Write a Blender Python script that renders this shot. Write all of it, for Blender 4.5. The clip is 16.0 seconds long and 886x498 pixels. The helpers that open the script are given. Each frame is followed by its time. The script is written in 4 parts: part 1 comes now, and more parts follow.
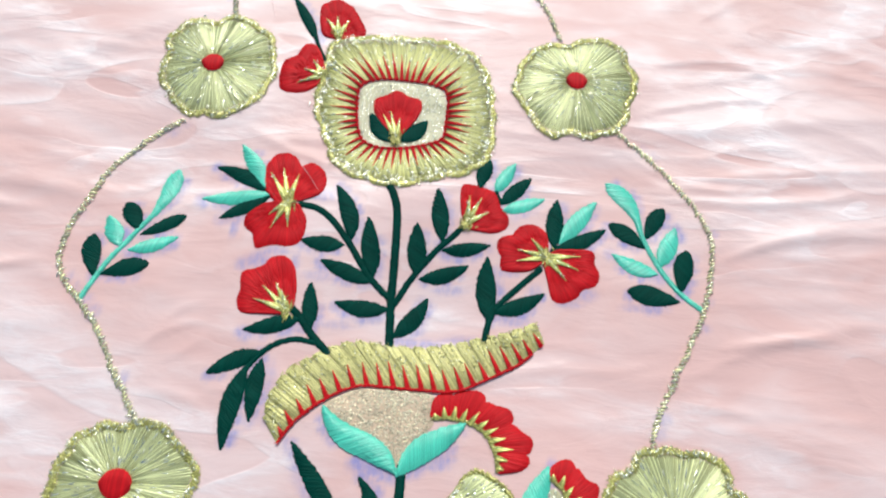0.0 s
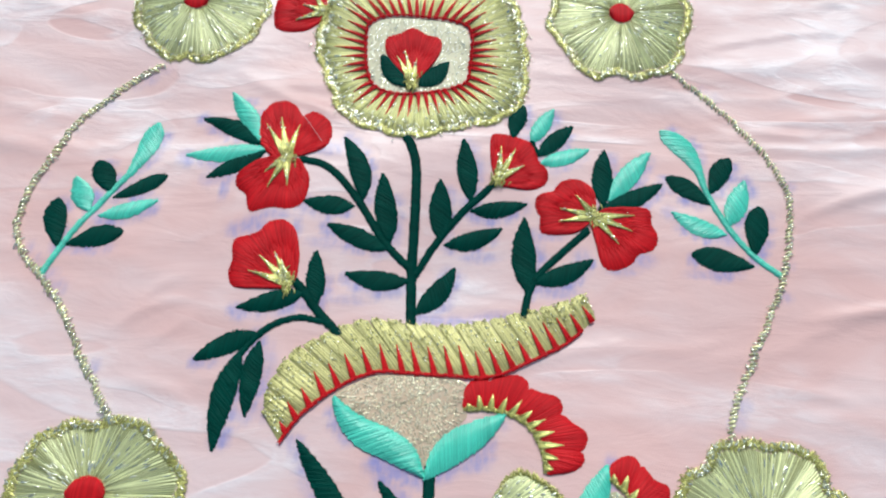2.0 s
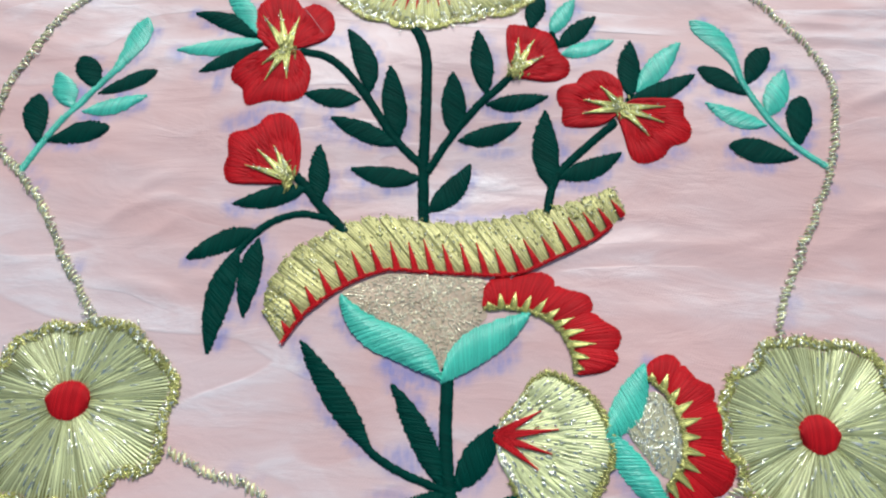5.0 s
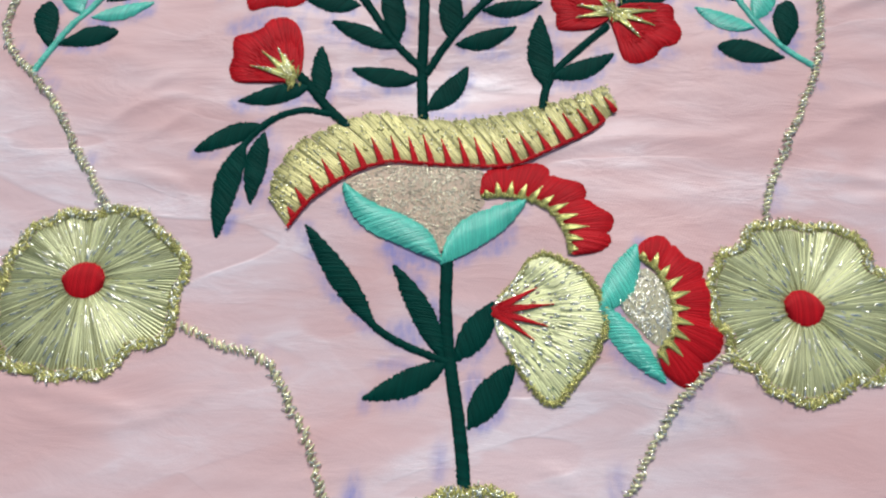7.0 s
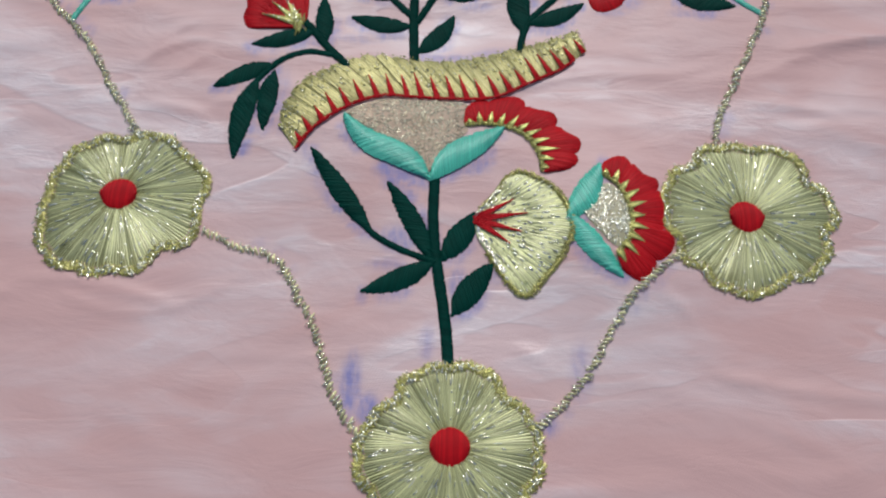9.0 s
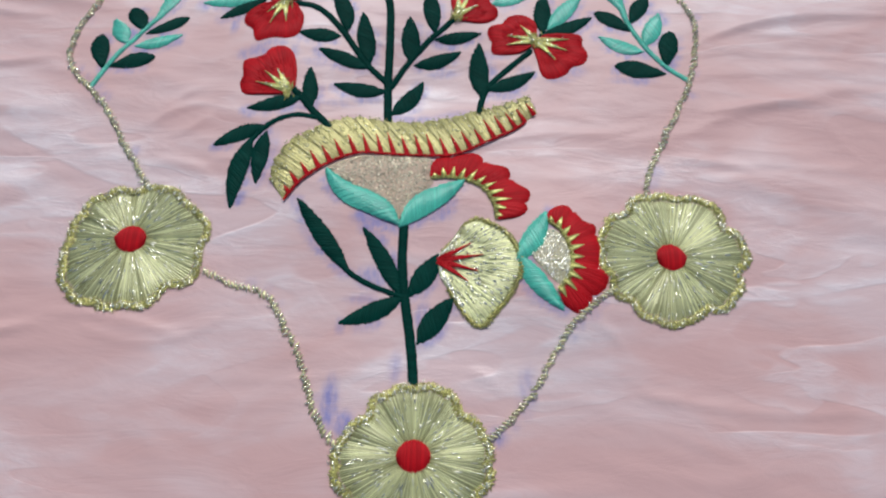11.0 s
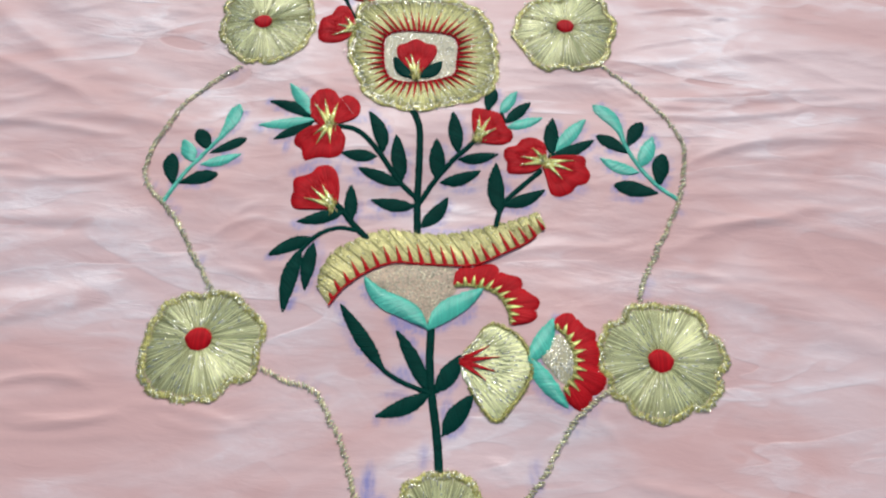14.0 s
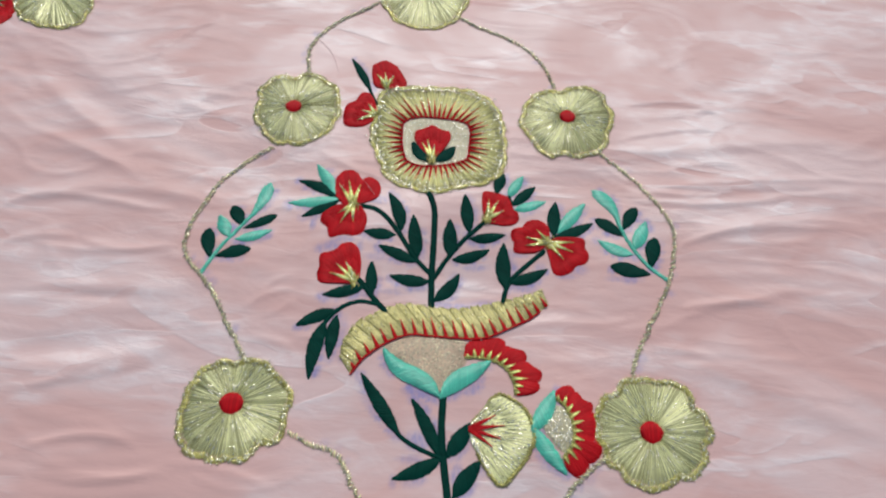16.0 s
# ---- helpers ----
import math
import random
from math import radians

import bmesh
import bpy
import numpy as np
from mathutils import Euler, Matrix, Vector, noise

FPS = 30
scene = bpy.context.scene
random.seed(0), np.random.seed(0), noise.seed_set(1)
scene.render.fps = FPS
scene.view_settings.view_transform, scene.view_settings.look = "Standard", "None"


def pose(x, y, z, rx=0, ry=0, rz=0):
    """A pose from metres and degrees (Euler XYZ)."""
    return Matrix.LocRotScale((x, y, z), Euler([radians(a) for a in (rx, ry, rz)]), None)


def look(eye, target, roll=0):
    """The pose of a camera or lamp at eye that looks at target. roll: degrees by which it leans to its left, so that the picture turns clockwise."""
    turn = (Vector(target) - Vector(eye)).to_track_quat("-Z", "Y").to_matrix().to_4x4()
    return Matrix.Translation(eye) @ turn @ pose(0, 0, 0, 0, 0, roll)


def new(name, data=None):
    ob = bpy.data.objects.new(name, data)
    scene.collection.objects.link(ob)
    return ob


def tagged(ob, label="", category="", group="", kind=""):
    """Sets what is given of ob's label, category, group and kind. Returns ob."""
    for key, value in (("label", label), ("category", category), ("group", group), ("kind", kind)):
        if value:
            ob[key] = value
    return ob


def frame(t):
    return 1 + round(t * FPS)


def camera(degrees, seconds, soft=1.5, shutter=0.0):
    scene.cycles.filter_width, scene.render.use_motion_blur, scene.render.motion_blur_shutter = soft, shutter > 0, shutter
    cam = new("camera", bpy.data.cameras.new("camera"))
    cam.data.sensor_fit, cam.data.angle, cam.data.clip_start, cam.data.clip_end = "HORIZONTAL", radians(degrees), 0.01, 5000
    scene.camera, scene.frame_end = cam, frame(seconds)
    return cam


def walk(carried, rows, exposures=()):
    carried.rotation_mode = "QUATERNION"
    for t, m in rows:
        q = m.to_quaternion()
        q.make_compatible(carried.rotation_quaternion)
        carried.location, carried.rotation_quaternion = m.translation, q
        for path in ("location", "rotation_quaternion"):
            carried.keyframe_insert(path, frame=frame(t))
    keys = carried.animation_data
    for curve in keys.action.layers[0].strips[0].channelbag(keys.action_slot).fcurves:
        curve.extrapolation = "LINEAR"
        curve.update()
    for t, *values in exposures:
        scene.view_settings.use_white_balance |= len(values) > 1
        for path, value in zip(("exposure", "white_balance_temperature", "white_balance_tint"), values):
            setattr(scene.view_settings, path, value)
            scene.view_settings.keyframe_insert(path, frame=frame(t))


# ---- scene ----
# seconds, stops, kelvin, tint of the clip's own automatic exposure
EXPOSURES = [
    (0.0, 0.24, 6500, 3), (0.5, 0.2, 6550, 3), (1.0, 0.2, 6450, 3), (2.0, 0.1, 6250, 2), (2.5, 0.06, 6150, 2), (3.5, -0.12, 6100, 1), (6.0, -0.09, 6350, 7),
    (7.0, -0.2, 6400, 10), (7.5, -0.29, 6400, 10), (8.5, -0.57, 6400, 11), (11.0, -0.42, 6350, 11), (11.5, -0.27, 6400, 11), (12.0, -0.24, 6450, 10), (12.5, -0.12, 6450, 10),
    (13.0, -0.08, 6450, 10), (14.0, -0.26, 6500, 10), (14.5, -0.67, 6600, 11), (15.0, -0.72, 6600, 11), (15.5, -0.7, 6650, 11), (16.0, -0.41, 6700, 10),
]
cam = camera(67.5, 16.0, soft=2.2)
ROWS = [
    (0.0, 0.0012, -0.0015, 0.2421, 21.47, -3.25, 3.55),
    (0.5, -0.0016, -0.0041, 0.2315, 21.11, -3.28, 3.74),
    (1.0, -0.0027, 0.0032, 0.2222, 21.30, -3.04, 3.11),
    (1.5, -0.0020, 0.0045, 0.2106, 20.71, -2.85, 2.97),
    (2.0, -0.0051, 0.0034, 0.2004, 20.76, -2.54, 2.70),
    (2.5, -0.0070, 0.0030, 0.1909, 21.03, -2.22, 3.05),
    (3.0, -0.0050, -0.0012, 0.1802, 21.11, -2.01, 3.73),
    (3.5, -0.0072, 0.0006, 0.1779, 21.03, -1.67, 3.54),
    (6.0, -0.0052, -0.0384, 0.1688, 20.73, -1.93, 1.54),
    (6.5, -0.0056, -0.0435, 0.1686, 20.32, -1.81, 1.62),
    (7.0, -0.0047, -0.0499, 0.1687, 20.35, -1.64, 1.58),
    (7.5, -0.0014, -0.0580, 0.1689, 20.58, -1.52, 1.55),
    (8.0, 0.0013, -0.0665, 0.1721, 20.83, -1.48, 1.48),
    (8.5, -0.0004, -0.0774, 0.1771, 20.80, -1.23, 1.56),
    (11.0, 0.0092, -0.0923, 0.2154, 23.21, -1.75, 1.17),
    (11.5, 0.0057, -0.0942, 0.2229, 24.05, -1.53, 1.34),
    (12.0, 0.0023, -0.0925, 0.2309, 24.47, -1.42, 1.56),
    (12.5, 0.0037, -0.0894, 0.2404, 24.44, -1.64, 2.01),
    (13.0, -0.0007, -0.0853, 0.2509, 24.94, -1.52, 2.15),
    (13.5, 0.0024, -0.0843, 0.2558, 24.82, -1.51, 2.10),
    (14.0, 0.0004, -0.0791, 0.2651, 25.28, -1.61, 2.10),
    (14.5, 0.0011, -0.0735, 0.2737, 26.01, -1.88, 2.08),
    (15.0, 0.0013, -0.0754, 0.2822, 27.00, -1.95, 1.76),
    (15.5, -0.0036, -0.0777, 0.2902, 27.80, -2.37, 2.52),
    (16.0, -0.0095, -0.0746, 0.3007, 28.10, -2.57, 3.06),
]
walk(cam, [(t, pose(x, y, z, rx, ry, rz)) for t, x, y, z, rx, ry, rz in ROWS], exposures=EXPOSURES)

# ---- world and light ----
world = bpy.data.worlds.new("daylight")
scene.world = world
world.use_nodes = True
SUN_UP, SUN_AROUND = 49.0, 2.0
wn = world.node_tree.nodes
sky = wn.new("ShaderNodeTexSky")
sky.sky_type, sky.sun_disc = "NISHITA", False
sky.sun_elevation, sky.sun_rotation = radians(SUN_UP), radians(SUN_AROUND)
wn["Background"].inputs["Strength"].default_value = 0.09
world.node_tree.links.new(sky.outputs["Color"], wn["Background"].inputs["Color"])
sun = new("sun", bpy.data.lights.new("sun", "SUN"))
sun.data.energy, sun.data.angle, sun.data.color = 2.6, radians(22), (1.0, 0.97, 0.94)
away = Vector((math.sin(radians(SUN_AROUND)) * math.cos(radians(SUN_UP)), math.cos(radians(SUN_AROUND)) * math.cos(radians(SUN_UP)), math.sin(radians(SUN_UP))))
sun.matrix_world = look(tuple(away * 3.0), (0, 0, 0))


# ---- materials ----
def node(tree, kind, **inputs):
    n = tree.nodes.new(kind)
    for key, value in inputs.items():
        n.inputs[key.replace("_", " ")].default_value = value
    return n


def thread_material(name, colour, rough, metal=0.0, spread=0.18, sheen=0.0, gloss=0.25, each=0.0):
    """A dyed or metal-wrapped yarn: each stitch differs a little, with a fine twist along it."""
    m = bpy.data.materials.new(name)
    m.use_nodes = True
    t = m.node_tree
    b = t.nodes["Principled BSDF"]
    b.inputs["Roughness"].default_value = rough
    b.inputs["Metallic"].default_value = metal
    b.inputs["Specular IOR Level"].default_value = gloss
    b.inputs["Sheen Weight"].default_value = sheen
    b.inputs["Sheen Roughness"].default_value = 0.4
    geo = t.nodes.new("ShaderNodeNewGeometry")
    ramp = node(t, "ShaderNodeMapRange", To_Min=1.0 - spread, To_Max=1.0 + spread)
    t.links.new(geo.outputs["Random Per Island"], ramp.inputs["Value"])
    co = t.nodes.new("ShaderNodeTexCoord")
    big = node(t, "ShaderNodeTexNoise", Scale=130.0, Detail=3.0)
    t.links.new(co.outputs["Object"], big.inputs["Vector"])
    soil = node(t, "ShaderNodeMapRange", From_Min=0.3, From_Max=0.7, To_Min=0.88, To_Max=1.1)
    t.links.new(big.outputs["Fac"], soil.inputs["Value"])
    mul = t.nodes.new("ShaderNodeMath")
    mul.operation = "MULTIPLY"
    t.links.new(ramp.outputs["Result"], mul.inputs[0])
    t.links.new(soil.outputs["Result"], mul.inputs[1])
    if each:
        info = t.nodes.new("ShaderNodeObjectInfo")
        own = node(t, "ShaderNodeMapRange", To_Min=1.0 - each, To_Max=1.0 + 0.6 * each)
        t.links.new(info.outputs["Random"], own.inputs["Value"])
        both = t.nodes.new("ShaderNodeMath")
        both.operation = "MULTIPLY"
        t.links.new(mul.outputs[0], both.inputs[0])
        t.links.new(own.outputs["Result"], both.inputs[1])
        mul = both
    hsv = node(t, "ShaderNodeHueSaturation", Color=(*colour, 1))
    t.links.new(mul.outputs[0], hsv.inputs["Value"])
    t.links.new(hsv.outputs["Color"], b.inputs["Base Color"])
    fine = node(t, "ShaderNodeTexNoise", Scale=2600.0, Detail=2.0)
    t.links.new(co.outputs["Object"], fine.inputs["Vector"])
    bump = node(t, "ShaderNodeBump", Strength=0.5, Distance=0.00012)
    t.links.new(fine.outputs["Fac"], bump.inputs["Height"])
    t.links.new(bump.outputs["Normal"], b.inputs["Normal"])
    if metal:
        wear = node(t, "ShaderNodeMapRange", To_Min=rough * 0.6, To_Max=rough * 1.5)
        t.links.new(geo.outputs["Random Per Island"], wear.inputs["Value"])
        t.links.new(wear.outputs["Result"], b.inputs["Roughness"])
    return m


GREEN = thread_material("dark green thread", (0.0008, 0.050, 0.036), 0.6, spread=0.17, gloss=0.07)
TURQ = thread_material("turquoise thread", (0.10, 0.64, 0.46), 0.33, spread=0.13, gloss=0.7)
RED = thread_material("red thread", (0.58, 0.010, 0.016), 0.5, spread=0.2, gloss=0.14)
GOLD = thread_material("pale gold thread", (0.74, 0.76, 0.37), 0.32, metal=0.15, spread=0.3, gloss=0.8, each=0.12)
DEEP = thread_material("deep gold thread", (0.50, 0.485, 0.175), 0.34, metal=0.2, spread=0.35, gloss=0.7, each=0.08)
UNDER = thread_material("olive underlay thread", (0.36, 0.34, 0.13), 0.45, metal=0.1, spread=0.2)
RIM = thread_material("gold rim thread", (0.54, 0.51, 0.145), 0.2, metal=0.4, spread=0.35, gloss=1.0)
CORD = thread_material("silver-gold cord", (0.74, 0.70, 0.37), 0.22, metal=0.25, spread=0.4, gloss=1.0)
NET = thread_material("champagne glitter thread", (0.95, 0.85, 0.60), 0.2, metal=0.5, spread=0.3, gloss=1.0)
GLINT = thread_material("silver-white tinsel", (0.96, 0.95, 0.76), 0.22, metal=0.85, spread=0.1, gloss=1.0)
MESH = thread_material("champagne net ground", (0.63, 0.47, 0.33), 0.5, spread=0.05)
BRASS = thread_material("olive gold bar thread", (0.56, 0.52, 0.205), 0.36, metal=0.2, spread=0.2, gloss=0.35, each=0.12)
SILVER = thread_material("silver-green glitter ground", (0.52, 0.48, 0.29), 0.4, spread=0.05, gloss=0.5)
THREAD = thread_material("pale pink thread", (0.88, 0.66, 0.64), 0.4)


def cloth_material():
    m = bpy.data.materials.new("pink satin")
    m.use_nodes = True
    t = m.node_tree
    b = t.nodes["Principled BSDF"]
    b.inputs["Roughness"].default_value = 0.37
    b.inputs["Anisotropic"].default_value = 0.85
    grain = t.nodes.new("ShaderNodeTangent")
    grain.direction_type, grain.uv_map = "UV_MAP", "weave"
    t.links.new(grain.outputs["Tangent"], b.inputs["Tangent"])
    b.inputs["IOR"].default_value = 1.5
    b.inputs["Sheen Weight"].default_value = 0.15
    b.inputs["Sheen Roughness"].default_value = 0.35
    co = t.nodes.new("ShaderNodeTexCoord")
    # sheen painted into the colour: paler patches with soft and ragged edges on salmon ground
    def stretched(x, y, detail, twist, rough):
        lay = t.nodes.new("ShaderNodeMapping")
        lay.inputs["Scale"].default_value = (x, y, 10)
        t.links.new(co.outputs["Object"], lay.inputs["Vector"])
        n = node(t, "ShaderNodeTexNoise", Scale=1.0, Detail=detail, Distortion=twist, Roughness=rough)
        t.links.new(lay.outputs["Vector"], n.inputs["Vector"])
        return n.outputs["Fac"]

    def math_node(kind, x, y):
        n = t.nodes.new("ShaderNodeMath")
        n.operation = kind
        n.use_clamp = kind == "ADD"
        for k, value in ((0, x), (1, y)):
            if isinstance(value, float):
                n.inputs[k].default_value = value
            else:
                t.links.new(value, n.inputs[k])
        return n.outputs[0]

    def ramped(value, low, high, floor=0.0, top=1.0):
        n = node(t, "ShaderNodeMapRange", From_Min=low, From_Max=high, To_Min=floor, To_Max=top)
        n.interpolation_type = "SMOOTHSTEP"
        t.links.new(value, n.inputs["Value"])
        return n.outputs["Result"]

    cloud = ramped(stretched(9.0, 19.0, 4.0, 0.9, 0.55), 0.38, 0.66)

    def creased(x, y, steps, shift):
        """Crushed pleats as painted highlights: each brightens slowly and ends at a crisp wavy edge."""
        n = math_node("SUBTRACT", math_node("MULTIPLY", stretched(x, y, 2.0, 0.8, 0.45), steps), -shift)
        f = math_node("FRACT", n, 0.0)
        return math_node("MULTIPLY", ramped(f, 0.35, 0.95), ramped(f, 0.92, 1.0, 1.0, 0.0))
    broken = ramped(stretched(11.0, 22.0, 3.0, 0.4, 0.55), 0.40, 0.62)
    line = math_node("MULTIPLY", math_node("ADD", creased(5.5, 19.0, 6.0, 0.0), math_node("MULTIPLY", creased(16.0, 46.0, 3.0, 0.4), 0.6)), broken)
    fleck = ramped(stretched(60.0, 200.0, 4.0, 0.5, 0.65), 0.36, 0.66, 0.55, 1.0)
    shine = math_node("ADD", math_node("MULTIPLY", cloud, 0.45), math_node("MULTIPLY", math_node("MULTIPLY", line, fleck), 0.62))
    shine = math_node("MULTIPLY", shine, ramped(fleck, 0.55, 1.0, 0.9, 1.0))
    # base colour runs from salmon up to the painted pale sheen
    sheen_tone = t.nodes.new("ShaderNodeValToRGB")
    sheen_tone.color_ramp.elements[0].position, sheen_tone.color_ramp.elements[0].color = 0.0, (0.82, 0.52, 0.475, 1)
    sheen_tone.color_ramp.elements[1].position, sheen_tone.color_ramp.elements[1].color = 0.9, (0.96, 0.81, 0.79, 1)
    t.links.new(shine, sheen_tone.inputs["Fac"])
    t.links.new(ramped(shine, 0.0, 0.9, 0.25, 0.7), b.inputs["Specular IOR Level"])
    # fine twill weave
    mp = t.nodes.new("ShaderNodeMapping")
    mp.inputs["Rotation"].default_value = (0, 0, radians(28))
    t.links.new(co.outputs["Object"], mp.inputs["Vector"])
    weave = node(t, "ShaderNodeTexWave", Scale=420.0, Distortion=1.2, Detail=1.0)
    t.links.new(mp.outputs["Vector"], weave.inputs["Vector"])
    slub = t.nodes.new("ShaderNodeMapping")
    slub.inputs["Scale"].default_value = (60, 900, 60)
    t.links.new(co.outputs["Object"], slub.inputs["Vector"])
    yarn = node(t, "ShaderNodeTexNoise", Scale=1.0, Detail=3.0)
    t.links.new(slub.outputs["Vector"], yarn.inputs["Vector"])
    add = t.nodes.new("ShaderNodeMath")
    add.operation = "ADD"
    t.links.new(weave.outputs["Fac"], add.inputs[0])
    t.links.new(yarn.outputs["Fac"], add.inputs[1])
    bump = node(t, "ShaderNodeBump", Strength=0.1, Distance=0.0001)
    t.links.new(add.outputs[0], bump.inputs["Height"])
    # small ragged creases running across the cloth
    lay = t.nodes.new("ShaderNodeMapping")
    lay.inputs["Scale"].default_value = (34, 95, 60)
    t.links.new(co.outputs["Object"], lay.inputs["Vector"])
    crease = node(t, "ShaderNodeTexNoise", Scale=1.0, Detail=6.0, Roughness=0.62, Distortion=0.6)
    t.links.new(lay.outputs["Vector"], crease.inputs["Vector"])
    ragged = node(t, "ShaderNodeBump", Strength=0.45, Distance=0.0009)
    t.links.new(crease.outputs["Fac"], ragged.inputs["Height"])
    t.links.new(bump.outputs["Normal"], ragged.inputs["Normal"])
    # sharp crushed ridges, broken along their run
    ridge = math_node("MULTIPLY", line, fleck)
    crush = node(t, "ShaderNodeBump", Strength=0.3, Distance=0.0006)
    t.links.new(ridge, crush.inputs["Height"])
    t.links.new(ragged.outputs["Normal"], crush.inputs["Normal"])
    t.links.new(crush.outputs["Normal"], b.inputs["Normal"])
    # blue-violet marks coloured into the cloth, broken by a fine hatch
    blue_mark = t.nodes.new("ShaderNodeAttribute")
    blue_mark.attribute_name = "blue_mark"
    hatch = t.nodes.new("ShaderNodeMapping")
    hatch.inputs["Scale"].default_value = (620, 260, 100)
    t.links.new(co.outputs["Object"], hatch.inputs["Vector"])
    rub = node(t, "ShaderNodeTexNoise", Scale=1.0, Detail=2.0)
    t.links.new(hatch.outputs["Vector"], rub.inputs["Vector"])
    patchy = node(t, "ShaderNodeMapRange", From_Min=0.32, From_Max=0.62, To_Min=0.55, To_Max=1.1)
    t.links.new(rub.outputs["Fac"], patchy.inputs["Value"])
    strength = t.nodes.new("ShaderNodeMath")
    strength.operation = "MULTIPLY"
    t.links.new(blue_mark.outputs["Fac"], strength.inputs[0])
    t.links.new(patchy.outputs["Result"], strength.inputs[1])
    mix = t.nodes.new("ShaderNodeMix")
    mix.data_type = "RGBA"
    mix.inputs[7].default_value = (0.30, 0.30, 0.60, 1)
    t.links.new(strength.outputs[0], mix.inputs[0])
    t.links.new(sheen_tone.outputs["Color"], mix.inputs[6])
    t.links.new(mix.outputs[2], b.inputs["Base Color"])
    return m


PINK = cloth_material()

# ---- cloth: one sheet of satin, softly wrinkled (millimetres here, metres in the mesh) ----
# folds: from x, y to x, y; sag of the middle; height; half width
FOLDS = [
    (-234.1, 95.0, -113.0, 100.3, 12.0, 1.32, 5.0),
    (-215.0, 42.9, -128.2, 52.3, 4.0, 1.20, 6.0),
    (-254.6, 195.8, -168.8, 133.7, -5.0, 1.50, 9.0),
    (-230.8, 135.9, -164.1, 115.6, 4.0, 1.08, 6.0),
    (90.9, 127.7, 239.8, 138.1, 3.0, 0.96, 5.0),
    (119.2, 103.3, 213.4, 117.8, 4.0, 0.90, 6.0),
    (86.3, 151.9, 226.8, 174.1, 3.0, 0.96, 6.0),
    (-76.6, 134.1, 29.0, 128.1, 8.0, 0.60, 4.0),
    (-175.9, 148.6, -67.0, 209.5, 10.0, 0.96, 9.0),
    (-203.0, 10.0, -124.7, 26.4, -4.0, 1.08, 6.0),
]
FOLDS_MORE = [
    (-224.0, 98.8, -158.4, 98.1, 5.0, 0.80, 2.2),
    (-215.9, 75.9, -137.9, 78.3, -5.0, 0.80, 2.0),
    (-189.6, 1.5, -133.4, 17.6, 0.0, 0.80, 2.4),
    (-180.6, -24.2, -134.7, -19.4, 4.0, 0.70, 2.0),
    (-177.5, -32.8, -115.9, -27.8, -6.0, 0.90, 2.0),
    (-119.5, -27.2, -69.5, -36.1, 3.0, 0.80, 1.8),
    (-99.5, 45.3, -76.3, 58.1, 3.0, 0.70, 2.0),
    (116.9, 134.9, 228.1, 147.5, 2.0, 0.80, 2.4),
    (117.0, 96.2, 183.0, 118.6, 3.0, 0.60, 2.0),
    (178.2, 117.6, 226.6, 117.4, 2.0, 0.70, 2.0),
    (114.3, 61.1, 168.8, 69.4, 2.0, 0.60, 2.0),
    (89.9, 163.6, 149.3, 178.0, 2.0, 0.60, 2.0),
    (99.7, 40.2, 132.6, 34.8, 2.0, 0.60, 2.2),
]
# crisp pleats beside the motif, then round the bouquet
FOLDS_WEST = [
    (-233.0, 93.0, -202.0, 104.0, 3.8, 0.9, 2.4),
    (-202.0, 104.0, -145.0, 98.0, -0.8, 0.9, 2.4),
    (-226.0, 73.0, -189.0, 79.0, 2.5, 0.9, 2.4),
    (-189.0, 79.0, -143.0, 79.0, -5.0, 0.9, 2.4),
    (-217.0, 47.0, -147.0, 49.0, 0.1, -1.0, 3.0),
    (-199.0, -0.0, -161.0, 16.0, -2.6, 0.8, 3.5),
    (-205.0, 15.0, -132.0, 34.0, -0.4, -1.2, 9),
    (-182.0, -26.0, -130.0, -22.0, 5.8, 0.7, 2.2),
    (-182.0, -26.0, -109.0, -29.0, -7.0, 0.8, 2.2),
    (-260.0, 193.0, -172.0, 135.0, 5.9, -2.0, 12),
    (-234.0, 145.0, -175.0, 122.0, 0.7, 0.9, 3),
    (-182.0, 198.0, -148.0, 239.0, 5.2, 0.8, 3),
]
FOLDS_EAST = [
    (94.0, 133.0, 226.0, 143.0, -3.5, -0.9, 2.4),
    (94.0, 125.0, 185.0, 133.0, -3.8, 0.9, 2.4),
    (115.0, 96.0, 206.0, 114.0, 6.0, 0.7, 2.2),
    (112.0, 61.0, 180.0, 76.0, -0.1, 0.8, 2.6),
    (120.0, 38.0, 202.0, 3.0, 2.4, 1.5, 12),
    (96.0, 190.0, 162.0, 185.0, 8.0, 0.8, 3),
    (-78.0, 144.0, -20.0, 127.0, -5.1, 0.6, 2.4),
    (106.0, 51.0, 170.0, 69.0, 4.7, 0.7, 2.4),
    (73.0, -48.0, 154.0, -54.0, -3.1, 0.6, 2.0),
    (113.0, 36.0, 152.0, 38.0, -1.0, -0.7, 2.2),
    (-75.0, 32.0, -50.0, 27.0, 4.3, 0.6, 2.2),
]
FOLDS_INNER = [
    (-94, 50, -77, 66, 3.9, 0.55, 2.0),
    (-120, 81, -89, 90, -1.0, 0.55, 2.0),
    (-99, 98, -82, 103, 4.5, 0.55, 2.0),
    (-136, 113, -106, 113, -5.0, 0.55, 2.0),
    (-51, 135, -25, 124, -4.3, 0.55, 2.0),
    (83, 144, 131, 128, -3.2, 0.55, 2.0),
    (49, 53, 93, 56, -4.3, 0.55, 2.0),
    (-90, 43, -75, 54, -1.5, 0.55, 2.0),
]
